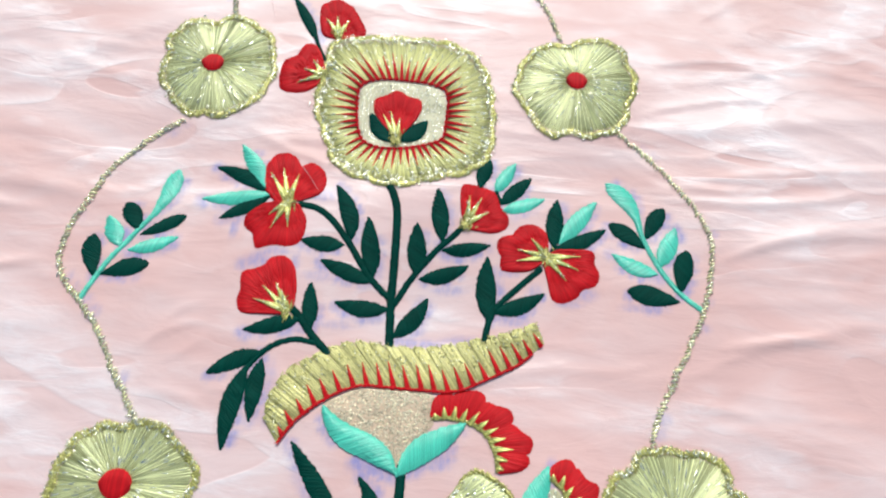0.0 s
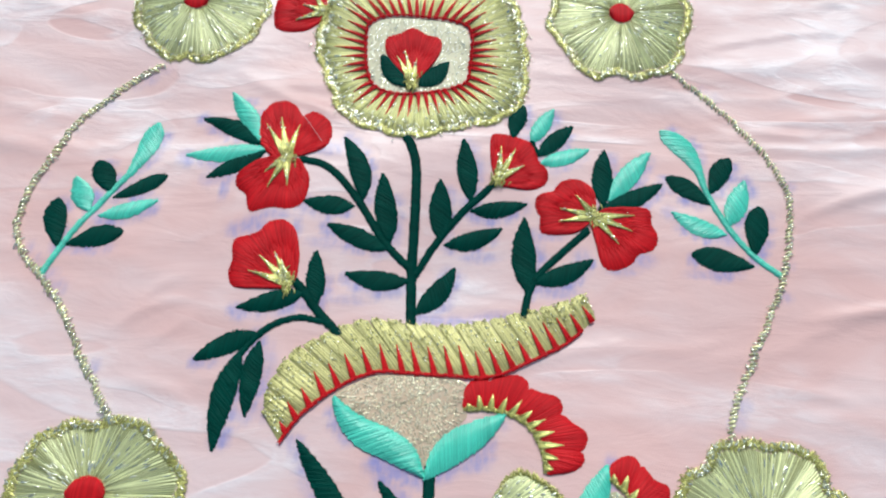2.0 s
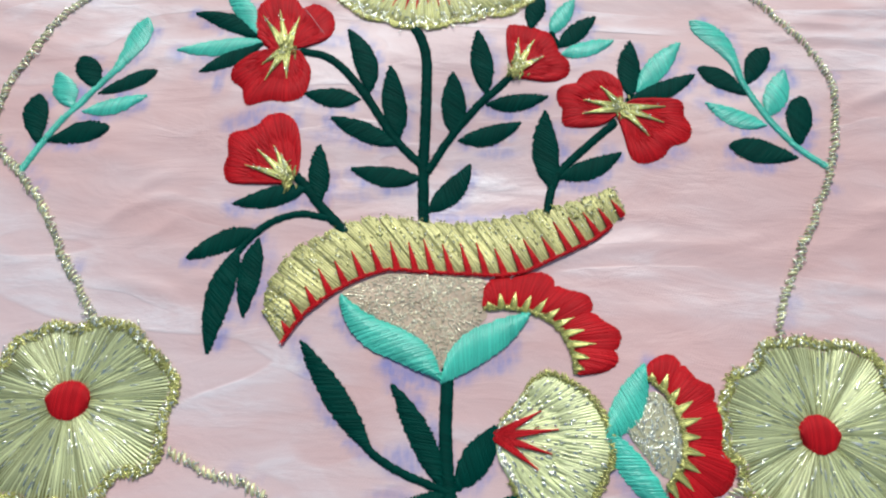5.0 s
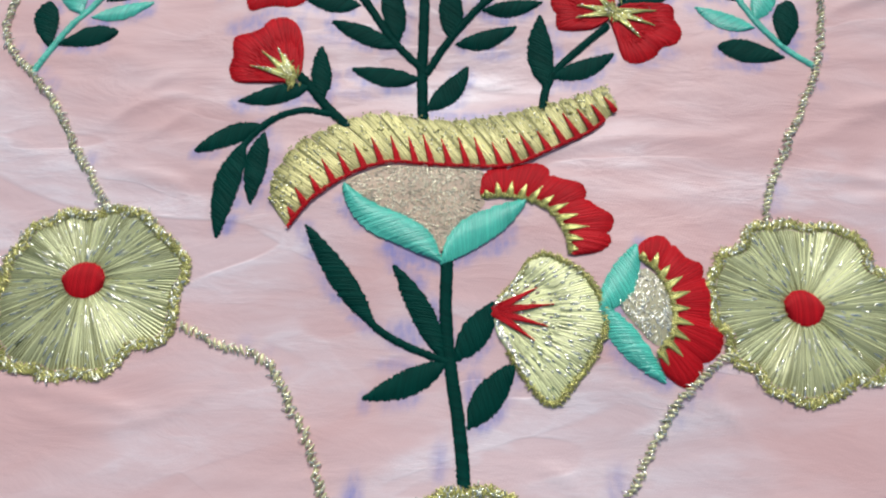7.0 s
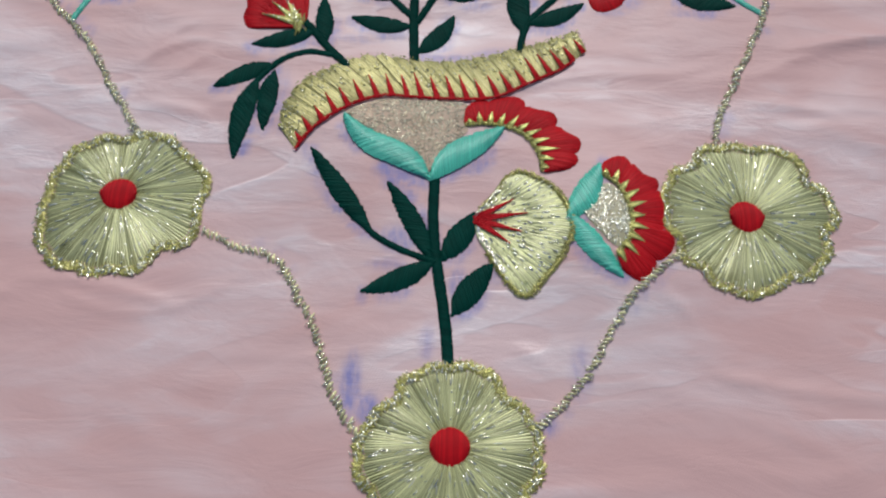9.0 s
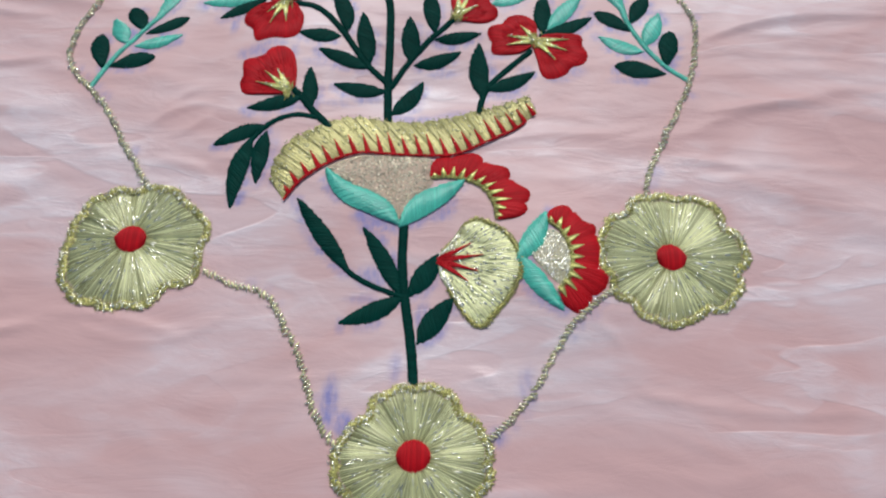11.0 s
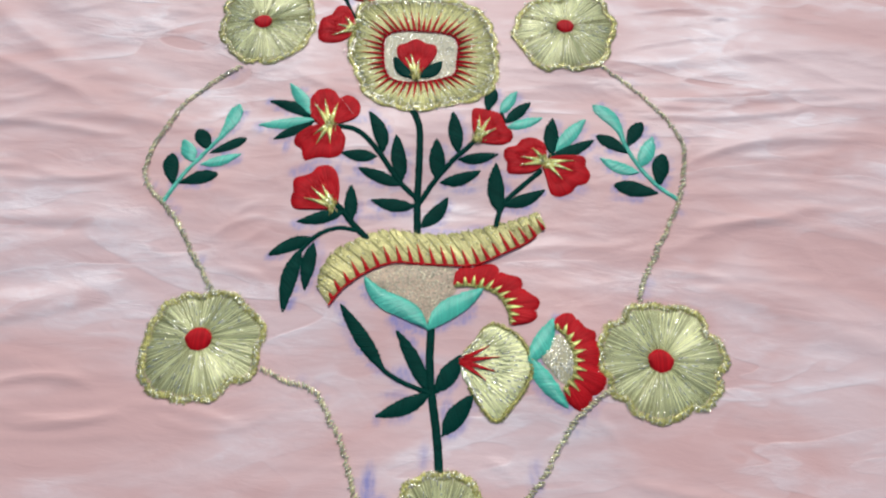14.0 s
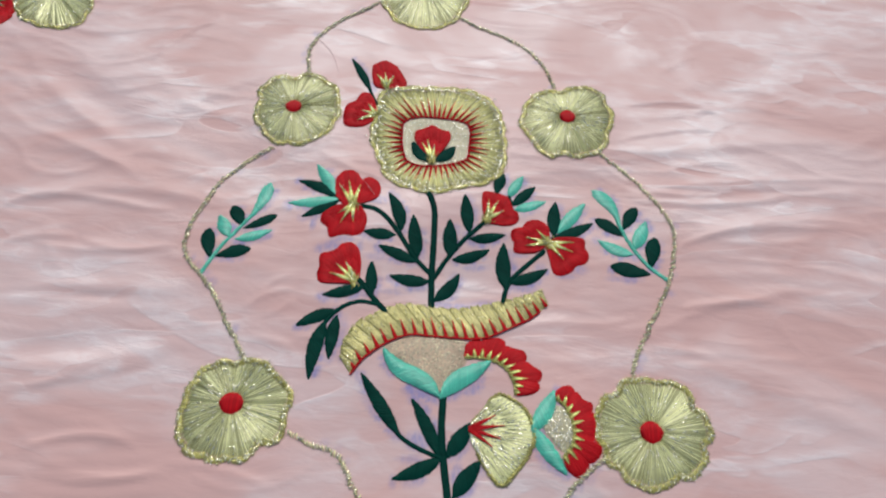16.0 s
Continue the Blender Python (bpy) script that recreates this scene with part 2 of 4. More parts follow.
FOLDS_SHARP = [
    (-110.8, -28.2, -53.6, -23.0, -11.0, 0.60, 1.7),
    (-106.9, -26.1, -58.4, -25.3, -7.0, 0.40, 1.7),
    (64.3, -24.5, 75.4, -35.4, 1.0, 0.70, 1.8),
    (21.9, -42.1, 34.7, -50.1, 1.0, 0.60, 1.8),
    (78.0, -48.2, 94.8, -51.2, -1.0, 0.50, 1.7),
    (-93.8, 32.7, -71.3, 26.1, 2.0, 0.60, 2.2),
    (21.0, 40.8, 60.9, 49.5, 3.0, 0.70, 2.6),
]
# low swellings and hollows of the sheet: x, y, height, radius
SWELLS = [
    (50, 67, -1.1, 28),
    (-44, 19, 1.5, 28),
    (-9, 57, -2.6, 28),
    (-1, 9, -1.5, 28),
    (-63, 14, -0.7, 28),
    (-123, 64, 0.7, 28),
    (110, 76, -0.2, 28),
    (-100, 121, -1.4, 28),
    (77, 131, -1.4, 28),
    (-13, 120, 0.3, 28),
    (-54, 109, 1.1, 28),
    (-30, 50, 0.7, 28),
    (-20, -28, -1.2, 28),
    (28, -28, -1.6, 28),
    (-95, -0, -0.8, 28),
    (95, -0, -0.5, 28),
    (-94, 170, 1.8, 28),
    (62, 177, 2.1, 28),
    (-14, 144, -1.7, 28),
    (56, -9, 3.8, 28),
    (-34, 117, 0.2, 28),
    (-45, 92, 1.0, 28),
    (-30, 70, 0.3, 28),
    (4, 75, -3.2, 28),
    (5, 119, 0.7, 28),
]
# blue marks: x, y, half width, half height, strength
BLUE_MARKS = [
    (-41.4, 113.1, 7.0, 2.5, 0.50),
    (-61.3, 84.2, 4.0, 3.0, 0.60),
    (-72.7, 96.6, 1.5, 4.0, 0.60),
    (-45.7, 92.0, 3.0, 3.0, 0.50),
    (-15.5, 85.8, 2.0, 6.0, 0.50),
    (-41.4, 59.1, 4.0, 2.5, 0.50),
    (-10.4, 10.8, 7.0, 2.2, 0.80),
    (9.8, 13.5, 6.0, 2.0, 0.60),
    (5.1, 56.6, 7.0, 2.0, 0.60),
    (2.1, 68.3, 3.0, 6.0, 0.50),
    (37.2, 68.2, 7.0, 2.5, 0.50),
    (45.7, 78.5, 3.0, 4.0, 0.40),
    (95.3, 89.6, 4.0, 3.0, 0.50),
    (-10.3, -10.8, 6.0, 4.0, 0.60),
    (7.4, -24.7, 2.5, 5.0, 0.60),
    (-21.5, -55.0, 2.6, 8.0, 0.80),
    (-16.5, -61.0, 3.0, 4.0, 0.80),
    (42.6, -48.7, 3.0, 7.0, 0.35),
]
BLUE_MARKS_MORE = [
    (-0.9, -42.5, 2.0, 5.0, 0.40),
    (-14.9, 12.6, 4.0, 2.5, 0.80),
    (-5.9, 8.8, 3.0, 2.0, 0.70),
    (2.6, 11.0, 4.0, 2.0, 0.70),
    (14.1, 15.9, 4.0, 2.0, 0.60),
    (-30.8, 112.9, 2.0, 5.0, 0.40),
    (-47.0, 83.4, 1.5, 4.0, 0.50),
    (-55.2, 87.8, 5.0, 1.6, 0.50),
    (-66.8, 81.9, 3.0, 2.5, 0.50),
    (-37.4, 79.2, 6.0, 2.0, 0.35),
    (12.4, 78.8, 6.0, 1.8, 0.50),
    (29.2, 122.0, 2.5, 2.5, 0.50),
    (51.7, 101.5, 2.0, 3.0, 0.40),
    (65.7, 80.0, 4.0, 2.5, 0.50),
]
BLUE_MARKS_LOW = [
    (58.8, 75.9, 5.0, 1.6, 0.40),
    (34.1, 86.8, 6.0, 1.6, 0.40),
    (-2.9, 56.8, 6.0, 1.6, 0.60),
    (18.6, 58.9, 8.0, 1.6, 0.50),
    (-28.8, 60.9, 6.0, 1.6, 0.30),
    (-51.1, 39.7, 3.0, 6.0, 0.35),
    (85.3, 76.1, 6.0, 1.5, 0.35),
    (-49.0, 26.2, 2.0, 4.0, 0.30),
    (-12.8, -18.9, 6.0, 1.6, 0.40),
    (52.0, 15.0, 2.0, 3.0, 0.60),
    (55.0, -21.7, 3.0, 2.0, 0.60),
    (66.7, -14.1, 2.5, 3.0, 0.40),
    (32.3, -64.1, 3.0, 3.0, 0.60),
]
gx = np.concatenate([np.arange(-480, -330, 10.0), np.arange(-330, 330, 1.5), np.arange(330, 481, 10.0)])
gy = np.concatenate([np.arange(-280, -160, 10.0), np.arange(-160, 380, 1.5), np.arange(380, 541, 10.0)])
GX, GY = np.meshgrid(gx, gy)


def smooth_noise(x, y, seed, n=48):
    """Value noise with a period of n cells."""
    r = np.random.RandomState(seed).rand(n, n)
    xi, yi = np.floor(x).astype(int), np.floor(y).astype(int)
    u, v = x - xi, y - yi
    u, v = u * u * (3 - 2 * u), v * v * (3 - 2 * v)
    a, b, c, d = r[yi % n, xi % n], r[yi % n, (xi + 1) % n], r[(yi + 1) % n, xi % n], r[(yi + 1) % n, (xi + 1) % n]
    return (a * (1 - u) + b * u) * (1 - v) + (c * (1 - u) + d * u) * v - 0.5


def cloth_heights(x, y):
    warp = 14 * smooth_noise(x / 55, y / 55, 3)
    flat = x
    loose = 1 - 0.55 * np.exp(-(np.abs(x) / 125) ** 4 - (np.abs(y - 60) / 130) ** 4)
    x = x + 0.55 * y + 26 * smooth_noise(y / 34, x / 70, 11)
    h = 0.95 * loose * smooth_noise(x / 95 + 5, (y + warp) / 38, 1)
    h += 0.3 * loose * smooth_noise(x / 52, (y + warp) / 18, 2)
    h += 0.32 * loose * (0.5 - np.abs(2 * smooth_noise(x / 44 + 9, (y + 1.6 * warp) / 13, 6))) ** 2 * 4
    h += 0.24 * smooth_noise(x / 30 + 0.004 * y, (y + 2 * warp) / 7, 4)
    h += 0.16 * smooth_noise(x / 12, (y + 2 * warp) / 3.2, 8)
    x = flat
    for cx, cy, high, wide in SWELLS:
        h += high * np.exp(-((x - cx) ** 2 + (y - cy) ** 2) / wide**2)
    for x0, y0, x1, y1, sag, high, wide in FOLDS + FOLDS_MORE + FOLDS_WEST + FOLDS_EAST + FOLDS_INNER + FOLDS_SHARP:
        high = 0.7 * high
        dx, dy = x1 - x0, y1 - y0
        length = math.hypot(dx, dy)
        s = ((x - x0) * dx + (y - y0) * dy) / length**2
        off = (-(x - x0) * dy + (y - y0) * dx) / length - sag * 4 * s * (1 - s)
        ends = np.clip(1 - np.abs(2 * s - 1) ** 3, 0, 1)
        h += high * ends * np.where(off > 0, np.exp(-(off / wide) ** 2), np.exp(-(off / (0.6 * wide)) ** 2))
    return h


HEIGHT = cloth_heights(GX, GY)


def ground_at(x, y):
    """The cloth's height in mm at places in mm."""
    x, y = np.asarray(x, float), np.asarray(y, float)
    i = np.clip(np.searchsorted(gx, x) - 1, 0, len(gx) - 2)
    j = np.clip(np.searchsorted(gy, y) - 1, 0, len(gy) - 2)
    u, v = (x - gx[i]) / (gx[i + 1] - gx[i]), (y - gy[j]) / (gy[j + 1] - gy[j])
    return (HEIGHT[j, i] * (1 - u) + HEIGHT[j, i + 1] * u) * (1 - v) + (HEIGHT[j + 1, i] * (1 - u) + HEIGHT[j + 1, i + 1] * u) * v


def mesh_from(name, verts, faces, material):
    me = bpy.data.meshes.new(name)
    me.from_pydata(verts, [], faces)
    me.polygons.foreach_set("use_smooth", np.ones(len(me.polygons), bool))
    me.materials.append(material)
    me.update()
    return me


def build_cloth():
    rows, cols = GX.shape
    top = np.stack([GX, GY, HEIGHT], -1).reshape(-1, 3) / 1000
    low = top - (0, 0, 0.0004)
    k = np.arange(rows * cols).reshape(rows, cols)
    f = np.stack([k[:-1, :-1], k[:-1, 1:], k[1:, 1:], k[1:, :-1]], -1).reshape(-1, 4)
    n = rows * cols
    edge = np.concatenate([k[0, :], k[1:, -1], k[-1, -2::-1], k[-2:0:-1, 0]])
    after = np.roll(edge, -1)
    rim = np.stack([edge, edge + n, after + n, after], -1)
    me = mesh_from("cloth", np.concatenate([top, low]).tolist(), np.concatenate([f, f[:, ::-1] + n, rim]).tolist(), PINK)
    corner = np.zeros(len(me.loops), np.int32)
    me.loops.foreach_get("vertex_index", corner)
    weave = me.uv_layers.new(name="weave")
    weave.data.foreach_set("uv", np.concatenate([top, top])[corner][:, :2].astype(np.float32).ravel())
    blue_mark = np.zeros(n)
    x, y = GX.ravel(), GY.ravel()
    for cx, cy, rx, ry, power in BLUE_MARKS + BLUE_MARKS_MORE + BLUE_MARKS_LOW + EDGE_MARKS:
        blue_mark = np.maximum(blue_mark, min(0.85, power) * np.clip(1.9 * np.exp(-((x - cx) / rx) ** 2 - ((y - cy) / ry) ** 2) - 0.2, 0, 1))
    layer = me.attributes.new("blue_mark", "FLOAT", "POINT")
    layer.data.foreach_set("value", np.concatenate([blue_mark, blue_mark]))
    return tagged(new("ground_cloth", me), "wrinkled pale pink satin dress fabric spread flat under the embroidery", "fabric", kind="structure")



# ---- stitching helpers: plans in millimetres ----
rng, mark_rng = np.random.RandomState(7), np.random.RandomState(19)


def spline(points, n, closed=False):
    """n points along a smooth curve through the given ones, evenly spaced."""
    p = np.array(points, float)
    if closed:
        p = np.concatenate([p[-1:], p, p[:2]])
    else:
        p = np.concatenate([2 * p[:1] - p[1:2], p, 2 * p[-1:] - p[-2:-1]])
    out = []
    for a, b, c, d in zip(p, p[1:], p[2:], p[3:]):
        s = np.linspace(0, 1, 24, endpoint=False)[:, None]
        out.append(0.5 * (2 * b + (c - a) * s + (2 * a - 5 * b + 4 * c - d) * s**2 + (3 * b - a - 3 * c + d) * s**3))
    out = np.concatenate(out + [p[-2:-1]])
    run = np.r_[0, np.cumsum(np.linalg.norm(np.diff(out, axis=0), axis=1))]
    want = np.linspace(0, run[-1], n, endpoint=not closed)
    return np.stack([np.interp(want, run, out[:, 0]), np.interp(want, run, out[:, 1])], -1)


def scalloped(edge, lobes, deep):
    """A closed edge with small outward scallops."""
    t = np.roll(edge, -1, 0) - np.roll(edge, 1, 0)
    t /= np.linalg.norm(t, axis=1, keepdims=True) + 1e-6
    out = np.stack([t[:, 1], -t[:, 0]], -1)
    if ((edge - edge.mean(0)) * out).sum() < 0:
        out = -out
    s = np.arange(len(edge)) / len(edge)
    return edge + out * (deep * (np.abs(np.sin(np.pi * lobes * s)) - 0.5))[:, None]


class Sewing:
    """Collects stitches of one part as flattened yarns that arch over the cloth."""

    raised = 0.0    # height of the stitching that a motif lies on

    def __init__(self):
        self.verts, self.faces, self.count = [], [], 0

    def stitch(self, a, b, wide=0.5, arch=0.5, lift=0.05, steps=5, thick=0.22, ragged=0.0, power=0.5, grow=1.0, roll=0.0, tilt=0.0):
        a, b = np.atleast_2d(np.array(a, float)), np.atleast_2d(np.array(b, float))
        n = len(a)
        if ragged:
            way = (b - a) / (np.linalg.norm(b - a, axis=1, keepdims=True) + 1e-6)
            a, b = a - way * rng.uniform(-0.3, 1, (n, 1)) * ragged, b + way * rng.uniform(-0.3, 1, (n, 1)) * ragged
        s = np.linspace(0, 1, steps)[None, :, None]
        mid = a[:, None] * (1 - s) + b[:, None] * s
        way = b - a
        side = np.stack([-way[:, 1], way[:, 0]], -1) / (np.linalg.norm(way, axis=1, keepdims=True) + 1e-6)
        half = np.broadcast_to(np.asarray(wide, float), (n,))[:, None, None] * 0.5
        taper = (0.55 + 0.45 * np.sin(np.pi * np.linspace(0.04, 0.96, steps)))[None, :, None]
        taper = taper * np.linspace(grow, 1.0, steps)[None, :, None]
        lean = (rng.normal(0, 1, (n, 1)) * roll + tilt) * half[:, 0]
        up = lift + np.broadcast_to(np.asarray(arch, float), (n,))[:, None] * np.sin(np.pi * np.linspace(0.0, 1.0, steps))[None, :] ** power
        up = up + rng.uniform(-0.05, 0.05, (n, 1)) + Sewing.raised
        rails = []
        for k, h in ((-1, -0.3), (-0.55, 0.7), (0.55, 0.7), (1, -0.3)):
            xy = mid + side[:, None] * half * taper * k
            z = ground_at(mid[..., 0], mid[..., 1]) + up + h * thick + k * lean
            rails.append(np.concatenate([xy, z[..., None]], -1))
        v = np.stack(rails, 2)
        idx = self.count + np.arange(n * steps * 4).reshape(n, steps, 4)
        f = np.stack([idx[:, :-1, :-1], idx[:, :-1, 1:], idx[:, 1:, 1:], idx[:, 1:, :-1]], -1)
        self.verts.append(v.reshape(-1, 3))
        self.faces.append(f.reshape(-1, 4))
        self.count += n * steps * 4
        return self

    def pad(self, a, b, arch=0.35, lift=0.0, steps=7, power=0.6):
        """The padding under a run of stitches: a smooth cushion between their ends."""
        s = np.linspace(0, 1, steps)[None, :, None]
        p = np.array(a)[:, None] * (1 - s) + np.array(b)[:, None] * s
        z = ground_at(p[..., 0], p[..., 1]) + Sewing.raised + lift - 0.12 + arch * np.sin(np.pi * np.linspace(0, 1, steps))[None, :] ** power
        v = np.concatenate([p, z[..., None]], -1)
        n = len(v)
        idx = self.count + np.arange(n * steps).reshape(n, steps)
        f = np.stack([idx[:-1, :-1], idx[:-1, 1:], idx[1:, 1:], idx[1:, :-1]], -1)
        self.verts.append(v.reshape(-1, 3))
        self.faces.append(f.reshape(-1, 4))
        self.count += n * steps
        return self

    def mesh(self, name, material, base=(0, 0, 0)):
        return mesh_from(name, (np.concatenate(self.verts) / 1000 - np.array(base)).tolist(), np.concatenate(self.faces).tolist(), material)


def thing(name, x, y, label, category, group=""):
    ob = new(name)
    ob.empty_display_size = 0.005
    ob.location = (x / 1000, y / 1000, float(ground_at(x, y)) / 1000)
    return tagged(ob, label, category, group)


def part(name, sewing, material, parent, label=""):
    base = parent.parent.location + parent.location if parent.parent else parent.location
    ob = new(name, sewing.mesh(name, material, base))
    ob.parent = parent
    return tagged(ob, label) if label else ob


EDGE_MARKS = []    # blue marks that show beside the stitching


def mark_beside(points, inside, chance, strength):
    """Blue marks along an edge, here and there, a little outside of it."""
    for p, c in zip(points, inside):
        if mark_rng.rand() < chance:
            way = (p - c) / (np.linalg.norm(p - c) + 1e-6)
            at = p + way * mark_rng.uniform(0.2, 1.2)
            EDGE_MARKS.append((at[0], at[1], mark_rng.uniform(1.4, 3.0), mark_rng.uniform(1.4, 2.8), mark_rng.uniform(0.2, 0.8) * strength))


def leaf_sewing(base, tip, wide, bend=0.0, shape="point", gap=0.42, arch=0.55, sway=0.0):
    """Satin stitch across a leaf from base to tip; bend: sideways bow of its middle, to the left of the way."""
    a, b = np.array(base, float), np.array(tip, float)
    way = b - a
    length = np.linalg.norm(way)
    side = np.array([-way[1], way[0]]) / length
    n = max(8, int(length / gap))
    s = np.linspace(0.01, 0.99, n)

    def spine(u):
        return a + way * u[:, None] + side * (bend * 4 * u * (1 - u) - sway * np.sin(2 * np.pi * u))[:, None]

    def half(u):
        u = np.clip(u, 0, 1)
        if shape == "round":
            return wide / 2 * np.sin(np.pi * u**1.35) ** 0.62
        if shape == "club":
            return wide / 2 * (0.22 + 0.78 * np.sin(np.pi * np.clip(u, 0, 1) ** 1.9) ** 0.8) * np.clip((1 - u) * 9, 0, 1) ** 0.5
        return wide / 2 * 1.06 * np.sin(np.pi * u**0.9) ** 0.82 * np.clip(u * 5, 0, 1) ** 0.3
    slant = 0.35 * wide / length
    left, right = np.clip(s + slant * half(s) / wide * 2, 0, 1), np.clip(s - slant * half(s) / wide * 2, 0, 1)
    e = spine(left) + side * half(left)[:, None]
    f = spine(right) - side * half(right)[:, None]
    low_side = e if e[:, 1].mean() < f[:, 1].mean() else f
    mark_beside(low_side[::4], spine(s)[::4], 0.6, 0.95)
    sew = Sewing()
    sew.pad(e, f, arch=arch * 0.95, lift=0.1)
    low = np.clip(np.linalg.norm(e - f, axis=1) / 3.0, 0.25, 1)
    sew.stitch(e, f, wide=gap * 1.9, arch=arch * low, ragged=0.5)
    return sew


def stem_sewing(points, wide, end=None, gap=0.45, arch=0.45):
    """Satin stitch slanting across a stem."""
    rough = spline(points, 60)
    length = np.linalg.norm(np.diff(rough, axis=0), axis=1).sum()
    n = max(6, int(length / gap))
    p = spline(points, n)
    t = np.gradient(p, axis=0)
    t /= np.linalg.norm(t, axis=1, keepdims=True)
    side = np.stack([-t[:, 1], t[:, 0]], -1)
    w = np.linspace(wide, end or wide, n)[:, None] / 2
    e, f = p + side * w + t * 0.35 * w, p - side * w - t * 0.35 * w
    sew = Sewing()
    sew.pad(e, f, arch=arch * 0.8, steps=5)
    sew.stitch(e, f, wide=gap * 1.4, arch=arch, ragged=0.26)
    return sew


def fan_sewing(eye, outline, inner=0.12, gap=0.4, arch=0.6, ragged=0.3, bare=False):
    """Long stitches that spread from an eye to an outline (open run of points)."""
    out = np.array(outline)
    run = np.linalg.norm(np.diff(out, axis=0), axis=1).sum()
    n = max(5, int(run / gap))
    d = np.r_[0, np.cumsum(np.linalg.norm(np.diff(out, axis=0), axis=1))]
    w = np.linspace(0, d[-1], n)
    o = np.stack([np.interp(w, d, out[:, 0]), np.interp(w, d, out[:, 1])], -1)
    i = np.array(eye) + (o - np.array(eye)) * inner
    sew = Sewing()
    if not bare:
        sew.pad(i, o, arch=arch * 0.8, steps=8)
    # long-and-short stitches in two rows
    cut = rng.uniform(0.4, 0.62, (n, 1))
    sew.stitch(i, i + (o - i) * (cut + 0.12), wide=gap * 1.1, arch=arch * 0.85, ragged=0.1, power=0.35, lift=0.02)
    sew.stitch(i + (o - i) * cut, o, wide=gap * 1.5, arch=arch, ragged=ragged, power=0.35, lift=0.04)
    return sew


def spike_sewing(base, tip, wide, arch=0.3, lift=0.5, layer="both"):
    """A wedge of a few stitches from a broad base to a point."""
    a, b = np.array(base, float), np.array(tip, float)
    way = b - a
    side = np.array([-way[1], way[0]]) / (np.linalg.norm(way) + 1e-6)
    n = max(3, int(wide / 0.34))
    k = np.linspace(-0.5, 0.5, n)[:, None]
    sew = Sewing()
    if layer != "stitches":
        sew.pad(a + side * wide * 0.95 * k, b - way * np.abs(k) * 0.4 + side * wide * 0.1 * k, arch=arch * 0.8, lift=lift, steps=5, power=0.4)
    if layer != "cushion":
        sew.stitch(a + side * wide * k + way * np.abs(k) * 0.1, b - way * np.abs(k) * 0.35 + side * wide * 0.12 * k, wide=0.48, arch=arch, lift=lift, ragged=0.12, power=0.4)
    return sew


def rope_sewing(points, wide, closed=False, gap=0.5, lift=0.15, wild=0.5, arch=0.5):
    """Short glittering stitches piled over a line."""
    rough = spline(points, 120, closed)
    length = np.linalg.norm(np.diff(rough, axis=0), axis=1).sum()
    n = max(8, int(length / gap))
    p = spline(points, n, closed)
    t = np.gradient(p, axis=0)
    if closed:
        t = np.roll(p, -1, 0) - np.roll(p, 1, 0)
    t /= np.linalg.norm(t, axis=1, keepdims=True) + 1e-6
    side = np.stack([-t[:, 1], t[:, 0]], -1)
    sew = Sewing()
    for flip in (1, -1):
        w = wide / 2 * rng.uniform(0.7, 1.15, (n, 1))
        skew = rng.uniform(0.2, 1.0, (n, 1)) * wild * flip
        shift = rng.normal(0, 0.12, (n, 1)) * wide * side
        sew.stitch(p + shift + side * w + t * skew * wide, p + shift - side * w - t * skew * wide, wide=rng.uniform(0.28, 0.48, n), arch=rng.uniform(0.7, 1.1, n) * arch, lift=lift, steps=4, thick=0.16, roll=0.3)
    return sew


def dash_sewing(at, lift, short=0.35, long=0.8, scatter=1.1, thin=0.25, thick=0.5):
    """Bright tinsel dashes lying at odd angles, mostly up the cloth."""
    n = len(at)
    way = np.stack([0.16 + rng.normal(0, scatter, n), np.ones(n)], -1)
    way *= rng.uniform(short, long, (n, 1)) / np.linalg.norm(way, axis=1, keepdims=True)
    return Sewing().stitch(at - way, at + way, wide=rng.uniform(thin, thick, n), arch=rng.uniform(0.05, 0.18, n), lift=lift, steps=4, thick=0.12, roll=0.7)


# ---- the embroidered motifs ----
def turn_of(outline, centre):
    d = np.array(outline) - np.array(centre)
    return np.arctan2(d[:, 1], d[:, 0])


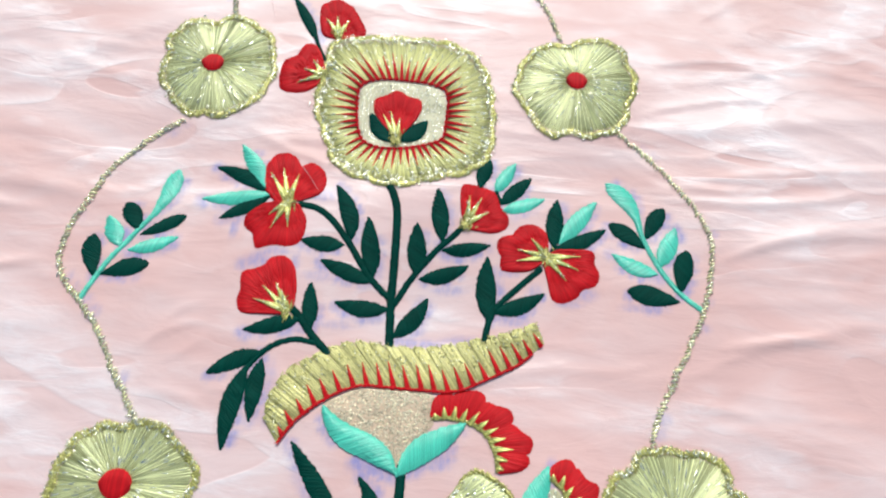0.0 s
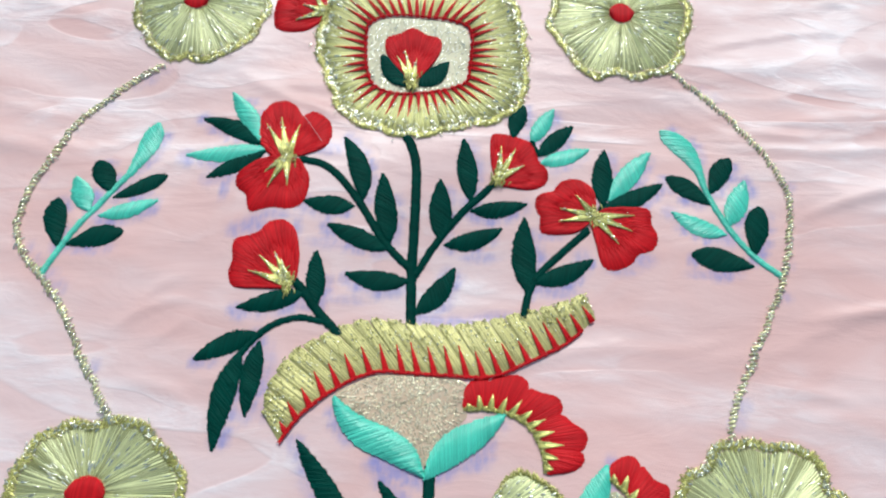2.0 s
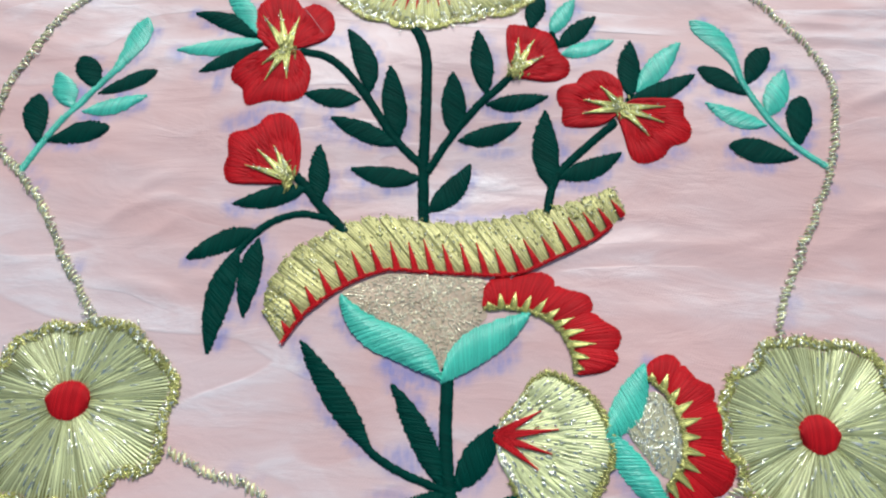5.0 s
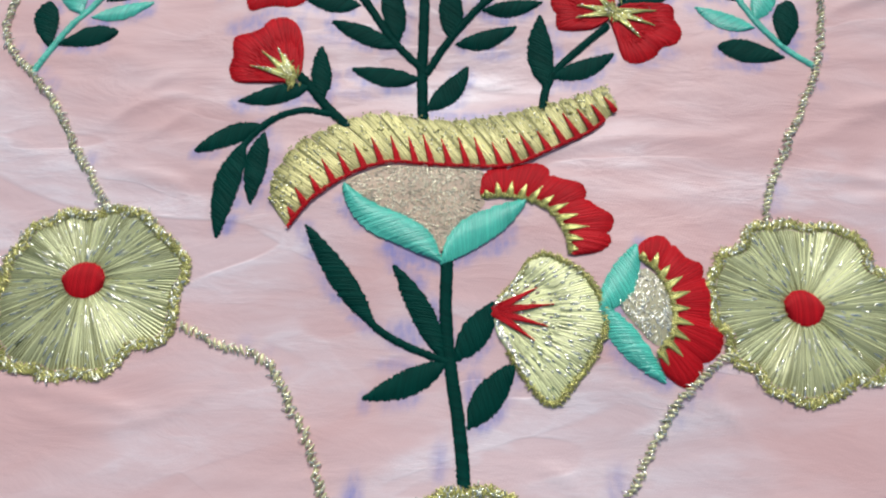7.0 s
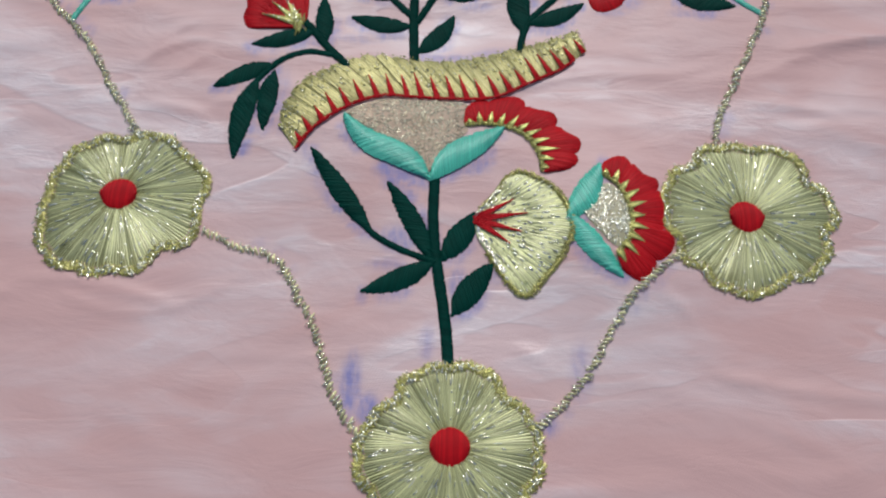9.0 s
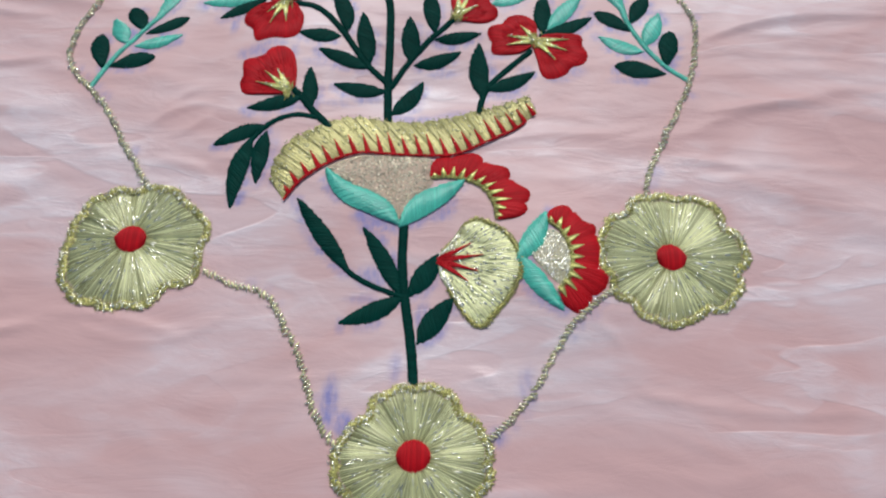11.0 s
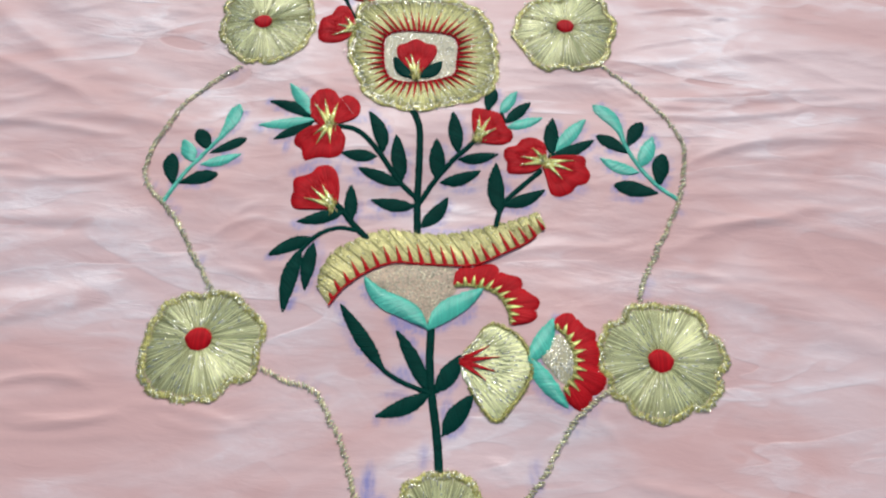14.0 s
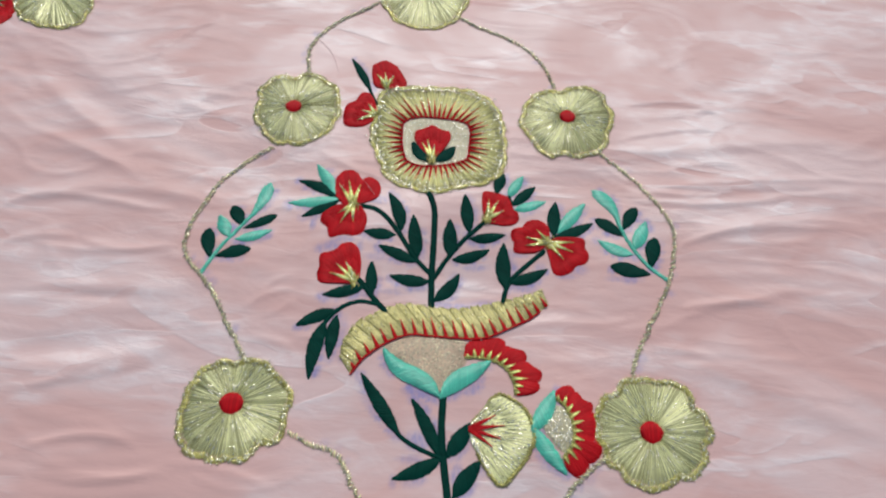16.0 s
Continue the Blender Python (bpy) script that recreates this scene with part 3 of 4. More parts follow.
def gold_flower(centre, outline, label, lobes=8, start=0.3, heart=5.2, group="gold flowers"):
    """A round flower couched in metal thread: lobes of spokes, a rope rim, a red satin heart."""
    c = np.array(centre, float)
    ob = thing("gold_flower", *centre, label, "embroidered flower", group)
    rim = scalloped(c + (spline(outline, 240, True) - c) * 0.972, 15, 1.1)
    inner = c + (rim - c) * 0.97
    a = turn_of(inner, c)
    order = np.argsort(a)
    a, inner = a[order], inner[order]
    for k in range(lobes):
        lo, hi = start + k * 2 * math.pi / lobes, start + (k + 1) * 2 * math.pi / lobes
        at = np.linspace(lo, hi, 34)
        at = (at + math.pi) % (2 * math.pi) - math.pi
        edge = np.stack([np.interp(at, a, inner[:, 0], period=2 * math.pi), np.interp(at, a, inner[:, 1], period=2 * math.pi)], -1)
        spokes = c + (edge - c) * 0.13
        # ribs of metal thread side by side, widening outwards, with dark seams between
        n = 6
        cuts = np.sort(np.r_[0.0, np.linspace(1 / n, 1 - 1 / n, n - 1) + rng.uniform(-0.035, 0.035, n - 1), 1.0])
        run = np.linspace(0, 1, 34)
        span = np.linalg.norm(np.diff(edge, axis=0), axis=1).sum()
        sew = Sewing()
        for lo, hi in zip(cuts[:-1], cuts[1:]):
            m, tilt = 4, rng.normal(0, 0.22)
            at = np.linspace(lo, hi, 2 * m + 1)[1::2]
            s = np.stack([np.interp(at, run, spokes[:, 0]), np.interp(at, run, spokes[:, 1])], -1)
            e = np.stack([np.interp(at, run, edge[:, 0]), np.interp(at, run, edge[:, 1])], -1)
            s = s + (e - s) * rng.uniform(-0.03, 0.14, (m, 1))
            swell = 0.16 * np.sin(np.pi * (np.arange(m) + 0.5) / m)
            sew.stitch(s, e, wide=span * (hi - lo) / m * rng.uniform(0.72, 0.92), arch=rng.uniform(0.4, 0.5) + swell, power=0.2, lift=0.06, ragged=0.3, steps=8, thick=0.07, grow=0.3, roll=0.1, tilt=tilt)
        petal = part("petal", sew, GOLD, ob)
        part("underlay", Sewing().pad(spokes, edge, arch=0.42, steps=8, power=0.3), UNDER, petal, "olive-gold padding thread")
    part("rim", rope_sewing(rim[::2], 2.6, True, gap=0.32, lift=0.38, wild=0.6, arch=0.25), RIM, ob, "glittering gold rope-stitched edge")
    at = rim[rng.randint(0, 240, 340)] + rng.normal(0, 0.8, (340, 2))
    tagged(part("rim_glitter", dash_sewing(at, 0.68), GLINT, ob, "white glints along the gold edge"), kind="stuff")
    g = 180
    k = rng.randint(0, 240, g)
    at = c + (rim[k] - c) * rng.uniform(0.3, 0.9, (g, 1))
    way = (rim[k] - c) / np.linalg.norm(rim[k] - c, axis=1, keepdims=True) * rng.uniform(0.5, 1.5, (g, 1)) + rng.normal(0, 0.15, (g, 2))
    tagged(part("glitter", Sewing().stitch(at - way, at + way, wide=rng.uniform(0.25, 0.5, g), arch=0.15, lift=0.62, steps=4, thick=0.14, roll=0.7), GLINT, ob, "scattered glinting gold stitches"), kind="stuff")
    turn = np.linspace(0, math.pi, 18)
    ring = heart * (1 + 0.06 * np.sin(3 * turn))
    top = c + np.stack([np.cos(turn), 0.94 * np.sin(turn)], -1) * ring[:, None]
    low = c + np.stack([np.cos(turn), -0.94 * np.sin(turn)], -1) * ring[:, None]
    sew = Sewing().pad(top, low, arch=1.0, lift=0.25)
    across = np.linspace(-0.97, 0.97, 26)
    tall = np.sqrt(1 - across**2)
    p = c + np.stack([across * heart, tall * heart * 0.95], -1)
    q = c + np.stack([across * heart, -tall * heart * 0.95], -1)
    sew.stitch(p, q, wide=0.7, arch=0.95, lift=0.35, ragged=0.2, steps=7)
    part("heart", sew, RED, ob, "red satin-stitched heart")
    return ob


def red_blossom(petals, eye, stamens, label, group="red blossoms"):
    ob = thing("red_blossom", *eye, label, "embroidered flower", group)
    for outline in petals:
        part("petal", fan_sewing(eye, spline(outline, 60), inner=0.1), RED, ob)
    for tip in stamens:
        stamen = part("stamen", spike_sewing(eye, tip, 2.7, arch=0.35, lift=0.75, layer="cushion"), RIM, ob, "gold metal-thread stamen")
        tagged(part("stitching", spike_sewing(eye, tip, 2.7, arch=0.35, lift=0.75, layer="stitches"), RIM, stamen), kind="stuff")
    sew = Sewing()
    mid = np.array(eye)
    n = 70
    at = mid + rng.normal(0, 1, (n, 2)) * (1.2, 1.7)
    way = rng.normal(0, 0.3, (n, 2)) + (0.1, 0.7)
    sew.stitch(at - way, at + way, wide=0.5, arch=0.4, lift=0.85, steps=4, roll=0.4)
    tagged(part("stamen_knot", sew, RIM, ob, "knot of glinting gold stitches"), kind="stuff")
    tips = mid + (np.array(stamens)[rng.randint(0, len(stamens), 60)] - mid) * rng.uniform(0, 0.9, (60, 1)) + rng.normal(0, 0.35, (60, 2))
    tagged(part("stamen_glitter", dash_sewing(tips, 1.25, 0.25, 0.6, thin=0.15, thick=0.3), GLINT, ob, "pale glints on the gold stamens"), kind="stuff")
    return ob


def leafy_branch(name, stems, leaves, label, stem_material=GREEN):
    """stems: points and width; leaves: base, tip, width, bend, shape, material."""
    ob = thing(name, *stems[0][0][0], label, "embroidered branch")
    for points, wide in stems:
        part("stem", stem_sewing(points, wide), stem_material, ob)
    for base, tip, wide, bend, shape, material in leaves:
        part("leaf", leaf_sewing(base, tip, wide, bend, shape), material, ob)
    return ob


def gold_garland(points, label):
    """A twisted rope of silver-gold yarn, couched down with loose loops."""
    ob = thing("gold_garland", *points[0], label, "embroidered garland", "gold garlands")
    length = np.linalg.norm(np.diff(spline(points, 80), axis=0), axis=1).sum()
    n = int(length / 1.4)
    p = spline(points, n)
    t = np.gradient(p, axis=0)
    t /= np.linalg.norm(t, axis=1, keepdims=True)
    side = np.stack([-t[:, 1], t[:, 0]], -1)
    p = p + side * rng.normal(0, 0.26, (n, 1))
    reach = rng.uniform(0.75, 1.35, (n, 1))
    mark_beside((p + side * 1.3)[::4], p[::4], 0.3, 0.5)
    twist = Sewing().stitch(p + side * reach - t * 0.85, p - side * reach + t * 0.85, wide=rng.uniform(0.65, 1.0, n), arch=0.8, lift=0.1, thick=0.3, roll=0.2)
    tagged(part("twist", twist, CORD, ob), kind="stuff")
    loops = Sewing()
    for flip in (1, -1):
        w = rng.uniform(0.5, 1.9, (n, 1)) * flip
        loops.stitch(p + side * w + t * rng.normal(0, 0.5, (n, 1)), p - side * w * 0.3 + t * rng.normal(0, 1.1, (n, 1)), wide=rng.uniform(0.3, 0.5, n), arch=rng.uniform(0.5, 1.1, n), lift=0.2, steps=4)
    tagged(part("loop_stitching", loops, GLINT, ob, "loose glinting loops of gold thread"), kind="stuff")
    return ob


def glitter_sewing(outline, eye, count, size=0.6, upright=0.0):
    """A loose net of short metal stitches inside an outline."""
    o = spline(outline, 80, True)
    o = np.concatenate([o, o[:1]])
    c = np.array(eye)
    sew = Sewing()
    k = rng.randint(0, len(o), count)
    at = c + (o[k] - c) * np.sqrt(rng.uniform(0, 1, (count, 1))) * 0.97
    way = rng.normal(0, 1, (count, 2)) + np.array((0.2, 1.2)) * upright
    way /= np.linalg.norm(way, axis=1, keepdims=True)
    way *= size * rng.uniform(0.5, 1.1, (count, 1))
    sew.stitch(at - way, at + way, wide=rng.uniform(0.2, 0.38, count), arch=rng.uniform(0.03, 0.14, count), lift=0.40, steps=4, thick=0.1, roll=0.6)
    ground = Sewing().pad(c + (o - c) * 0.02, o, arch=0.12, lift=0.3, power=0.3)
    return sew, ground


def between(edge_a, edge_b, n):
    return spline(edge_a, n), spline(edge_b, n)


# gold flowers
gold_flower((-95.9, 0.7), [(-88.2, 21.7), (-79.3, 17.0), (-76.7, 13.5), (-70.6, 9.0), (-69.4, 1.0), (-71.4, -3.8), (-70.1, -10.9), (-74.9, -16.3), (-81.0, -17.0), (-83.9, -23.3), (-91.6, -24.6), (-98.2, -25.1), (-106.0, -23.7), (-112.7, -20.9), (-117.1, -12.4), (-117.4, -6.1), (-116.8, 3.7), (-112.9, 13.9), (-105.0, 19.2), (-96.0, 19.7)],
            "large pale gold metal-thread flower with red heart on pink satin")
gold_flower((95.1, -0.4), [(88.8, 24.0), (100.5, 23.8), (111.9, 22.6), (115.9, 16.3), (116.7, 11.8), (121.7, 8.4), (122.8, -0.4), (119.0, -5.8), (118.2, -13.3), (111.0, -19.6), (105.0, -20.2), (97.4, -25.2), (89.5, -25.5), (82.8, -22.9), (79.2, -18.7), (73.5, -15.4), (72.0, -8.3), (69.3, -4.3), (69.5, 4.6), (73.0, 12.9), (78.5, 15.6), (83.3, 21.8)],
            "large pale gold metal-thread flower beside the red tulip motif", start=0.1)
gold_flower((6.1, -70.3), [(5.8, -48.5), (15.9, -49.4), (20.6, -55.7), (26.9, -60.8), (29.7, -66.0), (30.3, -76.1), (26.8, -81.9), (18.4, -89.2), (7.4, -91.7), (-3.6, -90.4), (-12.4, -85.1), (-18.0, -78.0), (-18.9, -72.2), (-15.7, -63.7), (-9.1, -57.7), (-6.7, -52.8), (-0.5, -49.5)],
            "pale gold metal-thread flower at the foot of the green stem", start=0.2)
gold_flower((-94.6, 171.2), [(-106.7, 193.4), (-97.9, 192.4), (-88.9, 197.2), (-79.6, 193.1), (-71.4, 186.5), (-70.0, 177.6), (-68.1, 170.2), (-73.4, 155.4), (-79.8, 150.8), (-85.0, 146.4), (-94.3, 146.1), (-102.6, 146.6), (-109.9, 154.6), (-113.0, 158.4), (-115.9, 165.3), (-114.5, 174.2), (-115.9, 183.1), (-110.9, 189.4)],
            "small pale gold metal-thread flower beside two red buds", heart=4.4, start=0.5)
gold_flower((62.5, 177.8), [(48.8, 196.2), (57.7, 196.3), (70.6, 201.5), (82.3, 199.1), (85.8, 190.8), (89.7, 180.6), (86.3, 170.0), (82.8, 157.6), (74.6, 152.4), (67.3, 150.5), (57.5, 151.5), (51.5, 148.8), (44.2, 155.8), (40.4, 162.4), (35.4, 169.3), (37.1, 179.9), (40.0, 187.8)],
            "small pale gold metal-thread flower joined by gold cords", heart=4.4, start=0.6)
gold_flower((-26.7, 278.7), [(-23.1, 240.7), (-9.3, 246.0), (-2.6, 255.3), (2.2, 271.2), (-0.4, 292.2), (-10.6, 312.4), (-28.1, 316.1), (-46.6, 308.7), (-54.1, 287.7), (-53.4, 265.4), (-47.0, 251.2), (-38.6, 243.7)],
            "pale gold metal-thread flower crowning the whole motif", heart=4.4)
gold_flower((-257.5, 251.5), [(-272.6, 229.4), (-259.7, 221.3), (-245.5, 219.2), (-233.3, 223.9), (-230.4, 240.6), (-235.7, 261.7), (-251.0, 280.4), (-269.1, 285.4), (-282.3, 276.7), (-283.4, 254.1)],
            "pale gold metal-thread flower of the neighbouring motif", heart=4.4)

# gold cords between the flowers
gold_garland([(-102.2, 142.7), (-110.1, 136.3), (-119.4, 125.9), (-126.5, 116.4), (-128.5, 109.1), (-132.0, 100.4), (-134.6, 92.0), (-135.5, 83.7), (-134.6, 76.5), (-130.6, 69.4), (-123.9, 63.0), (-113.7, 51.2), (-106.0, 39.0), (-98.8, 28.8), (-94.3, 21.8)], "long twisted gold cord curving down past the leaf sprig")
gold_garland([(81.0, 153.2), (93.5, 142.8), (102.9, 131.8), (110.5, 121.7), (116.1, 111.0), (116.9, 102.2), (115.9, 92.8), (112.0, 77.9), (104.8, 61.9), (97.9, 48.3), (91.5, 35.5), (88.7, 25.7)], "long twisted gold cord bowed outwards past the sprig")
gold_garland([(-68.2, -10.8), (-58.2, -15.4), (-49.3, -17.5), (-42.9, -22.3), (-37.1, -32.1), (-31.2, -43.3), (-26.8, -56.0), (-20.9, -65.5), (-17.6, -69.7)], "twisted gold cord running down to the bottom flower")
gold_garland([(72.6, -13.9), (62.1, -22.5), (55.2, -30.9), (48.8, -42.2), (41.5, -53.4), (30.1, -64.7)], "twisted gold cord rising from the bottom flower")
gold_garland([(-88.9, 196.1), (-92.1, 210.4), (-89.6, 225.5), (-77.8, 241.5), (-61.6, 254.4), (-51.0, 263.0)], "thin gold cord climbing to the crowning flower")
gold_garland([(55.3, 199.8), (50.8, 214.0), (42.3, 227.2), (28.2, 237.6), (10.3, 244.9), (-3.5, 252.9)], "thin gold cord falling from the crowning flower")


def medallion(outline, panel, centre):
    ob = thing("medallion_flower", *centre, "large rounded gold medallion flower with red rays and bud", "embroidered flower")
    c = np.array(centre, float)
    rim, hole = scalloped(c + (spline(outline, 320, True) - c) * 0.985, 22, 1.3), spline(panel, 320, True)
    a, b = turn_of(rim, c), turn_of(hole, c)
    oa, ob_ = np.argsort(a), np.argsort(b)

    def edge(points, order, angle, at):
        return np.stack([np.interp(at, angle[order], points[order, 0], period=2 * math.pi), np.interp(at, angle[order], points[order, 1], period=2 * math.pi)], -1)
    sectors = 20
    for k in range(sectors):
        at = np.linspace(k, k + 1, 22) * 2 * math.pi / sectors - math.pi
        o, i = edge(rim, oa, a, at), edge(hole, ob_, b, at)
        i, o = i + (o - i) * 0.05, i + (o - i) * 0.94
        n = len(at)
        sew = Sewing().pad(i, o, arch=0.4, power=0.3)
        sew.stitch(i, o, wide=rng.uniform(0.5, 0.85, n), arch=rng.uniform(0.42, 0.66, n), power=0.22, ragged=0.3, steps=7)
        part("gold_sector", sew, DEEP, ob)
    g = 420
    at = rng.uniform(-math.pi, math.pi, g)
    o, i = edge(rim, oa, a, at), edge(hole, ob_, b, at)
    at, way = i + (o - i) * rng.uniform(0.3, 0.98, (g, 1)), (o - i) / np.linalg.norm(o - i, axis=1, keepdims=True) * rng.uniform(0.3, 0.8, (g, 1))
    tagged(part("glitter", Sewing().stitch(at - way, at + way, wide=rng.uniform(0.3, 0.8, g), arch=0.15, lift=0.66, steps=4, thick=0.14, roll=0.7), GLINT, ob, "scattered glinting gold stitches"), kind="stuff")
    at = c + (rim[rng.randint(0, 320, 620)] - c) * rng.normal(0.97, 0.035, (620, 1)) + rng.normal(0, 0.4, (620, 2))
    tagged(part("rim_glitter", dash_sewing(at, 0.62, 0.5, 1.1), GLINT, ob, "white glints along the gold edge"), kind="stuff")
    rays = 46
    for k in range(rays):
        at = np.array([(k + rng.uniform(-0.2, 0.2)) * 2 * math.pi / rays - math.pi])
        o, i = edge(rim, oa, a, at)[0], edge(hole, ob_, b, at)[0]
        way = o - i
        reach = rng.uniform(0.46, 0.7)
        part("ray", spike_sewing(i, i + way * reach, 1.35, arch=0.35, lift=0.75), RED, ob)
    ring = c + (hole - c) * 1.045
    part("ring", rope_sewing(ring[::8], 0.9, True, gap=0.4, lift=0.6, wild=0.2), RED, ob, "red thread ring round the panel")
    part("rim", rope_sewing(rim[::2], 2.4, True, gap=0.32, lift=0.36, wild=0.6, arch=0.22), RIM, ob, "glittering gold rope-stitched edge")
    glint, mesh = glitter_sewing(hole[::16], c, 620, 0.9, 2.0)
    panel_ground = part("panel", mesh, SILVER, ob, "silvery green glitter panel")
    tagged(part("glitter", glint, GLINT, panel_ground, "glinting silver stitches"), kind="stuff")
    return ob


medallion([(-44.0, 190.0), (-31.3, 193.1), (-14.9, 193.9), (3.3, 194.0), (15.0, 189.1), (23.0, 178.7), (26.3, 163.3), (26.3, 139.7), (18.5, 130.1), (5.1, 125.8), (-11.1, 121.1), (-24.6, 122.5), (-36.4, 127.2), (-43.1, 140.8), (-48.8, 155.0), (-47.9, 168.1), (-47.0, 180.0)],
          [(-30.3, 166.5), (-22.8, 170.6), (-11.6, 171.0), (-0.3, 170.0), (5.8, 165.7), (5.8, 151.0), (3.5, 143.5), (-12.4, 138.7), (-24.7, 139.6), (-29.3, 146.3), (-30.9, 157.9)], (-12.5, 155.2))
Sewing.raised = 0.5
red_blossom([ [(-14.4, 144.2), (-23.1, 153.3), (-24.2, 160.9), (-19.7, 163.4)], [(-20.3, 162.9), (-15.1, 166.2), (-10.0, 163.7)], [(-10.4, 163.7), (-4.7, 161.9), (-5.1, 154.8), (-12.1, 143.8)] ], (-13.8, 142.6), [(-20.0, 153.6), (-17.1, 155.9), (-12.8, 152.6)],
            "red three-petalled bud inside the gold medallion")
leafy_branch("leaf_pair", [([(-13.6, 139.4), (-13.7, 141.2)], 1.6)], [
    ((-15.4, 140.8), (-25.4, 154.1), 6.6, 0.9, "point", GREEN),
    ((-11.5, 141.4), (-1.2, 152.4), 6.6, -0.7, "point", GREEN),
], "two dark green leaves under the medallion's red bud")
Sewing.raised = 0.0

# two small buds beside the medallion
red_blossom([ [(-44.8, 190.2), (-51.0, 193.0), (-53.2, 207.0), (-49.5, 211.0)], [(-49.8, 210.9), (-45.5, 212.4), (-38.4, 208.5)], [(-38.7, 208.4), (-34.4, 201.6), (-32.2, 194.5), (-41.4, 190.1)] ], (-43.7, 193.0), [(-49.8, 200.7), (-45.3, 202.6), (-39.7, 200.7)],
            "small red bud above the gold medallion")
red_blossom([ [(-47.7, 167.0), (-54.8, 161.4), (-63.8, 161.2), (-66.0, 166.5)], [(-66.0, 166.5), (-65.2, 175.7), (-60.2, 179.8)], [(-60.2, 179.8), (-56.9, 186.2), (-51.6, 185.1), (-47.1, 174.0)] ], (-47.7, 170.4), [(-57.9, 165.5), (-56.1, 172.6), (-52.8, 178.0)],
            "small red bud against the gold medallion's edge")
leafy_branch("bud_twig", [([(-47.6, 178.2), (-50.8, 184.3), (-54.2, 191.8)], 1.6)], [((-52.2, 187.7), (-66.0, 212.2), 4.3, -0.5, "point", GREEN)], "dark green twig with one leaf beside the buds")
red_blossom([ [(-290.0, 225.9), (-280.5, 218.7), (-274.6, 225.3)], [(-274.6, 225.3), (-275.8, 236.1), (-284.5, 248.0)] ], (-289.8, 236.6), [(-281.9, 233.7), (-282.5, 239.3), (-288.6, 243.3)], "red blossom of the neighbouring motif")

# the big bouquet
red_blossom([ [(-56.8, 106.7), (-64.2, 114.6), (-65.1, 121.8), (-64.0, 126.1)], [(-64.2, 125.9), (-61.3, 129.9), (-57.2, 131.0), (-53.1, 129.2), (-50.6, 125.4)], [(-50.6, 125.2), (-46.6, 127.3), (-41.7, 124.5), (-39.8, 119.9), (-41.3, 113.8), (-47.7, 110.0)],
              [(-58.0, 108.7), (-64.3, 106.6), (-68.8, 102.0), (-68.9, 97.7), (-65.0, 94.2)], [(-65.1, 94.4), (-64.1, 90.6), (-62.5, 88.4), (-56.9, 90.2), (-51.8, 89.9)], [(-52.0, 89.9), (-47.8, 91.2), (-45.7, 94.4), (-45.4, 101.6), (-48.8, 107.9)] ],
            (-53.4, 108.4), [(-62.2, 121.3), (-57.3, 123.7), (-50.8, 121.4), (-60.2, 102.5), (-58.6, 96.8), (-52.0, 97.7)], "large red six-lobed blossom with gold stamens")
red_blossom([ [(-48.9, 63.0), (-57.6, 62.8), (-64.4, 63.0), (-66.6, 67.2), (-66.1, 71.6)], [(-66.1, 71.6), (-66.5, 78.3), (-62.1, 80.2), (-59.0, 81.6)], [(-59.1, 81.4), (-56.1, 85.1), (-51.6, 85.9), (-47.5, 82.6), (-45.4, 74.7), (-45.3, 66.4)] ],
            (-47.7, 64.8), [(-60.5, 68.3), (-57.7, 73.5), (-53.0, 74.8), (-50.7, 72.5)], "red bell-shaped blossom with gold stamens beside drooping leaves")
red_blossom([ [(17.4, 104.4), (15.2, 112.5), (15.2, 122.6), (20.2, 123.6)], [(20.0, 123.6), (26.5, 122.0), (30.1, 119.9), (31.0, 115.0)], [(30.8, 115.1), (34.4, 110.3), (33.7, 105.6), (28.3, 103.1), (19.6, 103.8)] ],
            (17.7, 106.4), [(18.5, 118.3), (23.5, 117.9), (26.5, 111.8)], "small red bell blossom at the bouquet's upper twig")
red_blossom([ [(48.3, 92.1), (42.7, 88.2), (33.0, 88.0), (32.0, 92.9)], [(32.3, 92.9), (30.4, 97.6), (31.8, 101.5), (36.5, 103.1)], [(36.3, 102.9), (39.4, 106.9), (44.7, 108.1), (49.8, 105.0), (50.8, 97.9)],
              [(51.5, 96.1), (55.0, 98.2), (62.7, 98.9), (68.7, 98.2), (69.4, 93.2)], [(69.3, 93.2), (71.0, 88.5), (69.3, 84.1), (64.5, 82.2)], [(64.5, 82.4), (61.4, 78.3), (56.4, 76.2), (52.4, 77.7), (50.5, 85.3), (48.8, 91.8)] ],
            (50.1, 94.5), [(38.6, 96.7), (43.9, 101.8), (38.1, 92.0), (63.5, 95.7), (62.7, 89.9), (57.7, 85.2)], "large red blossom lying sideways with gold stamens")
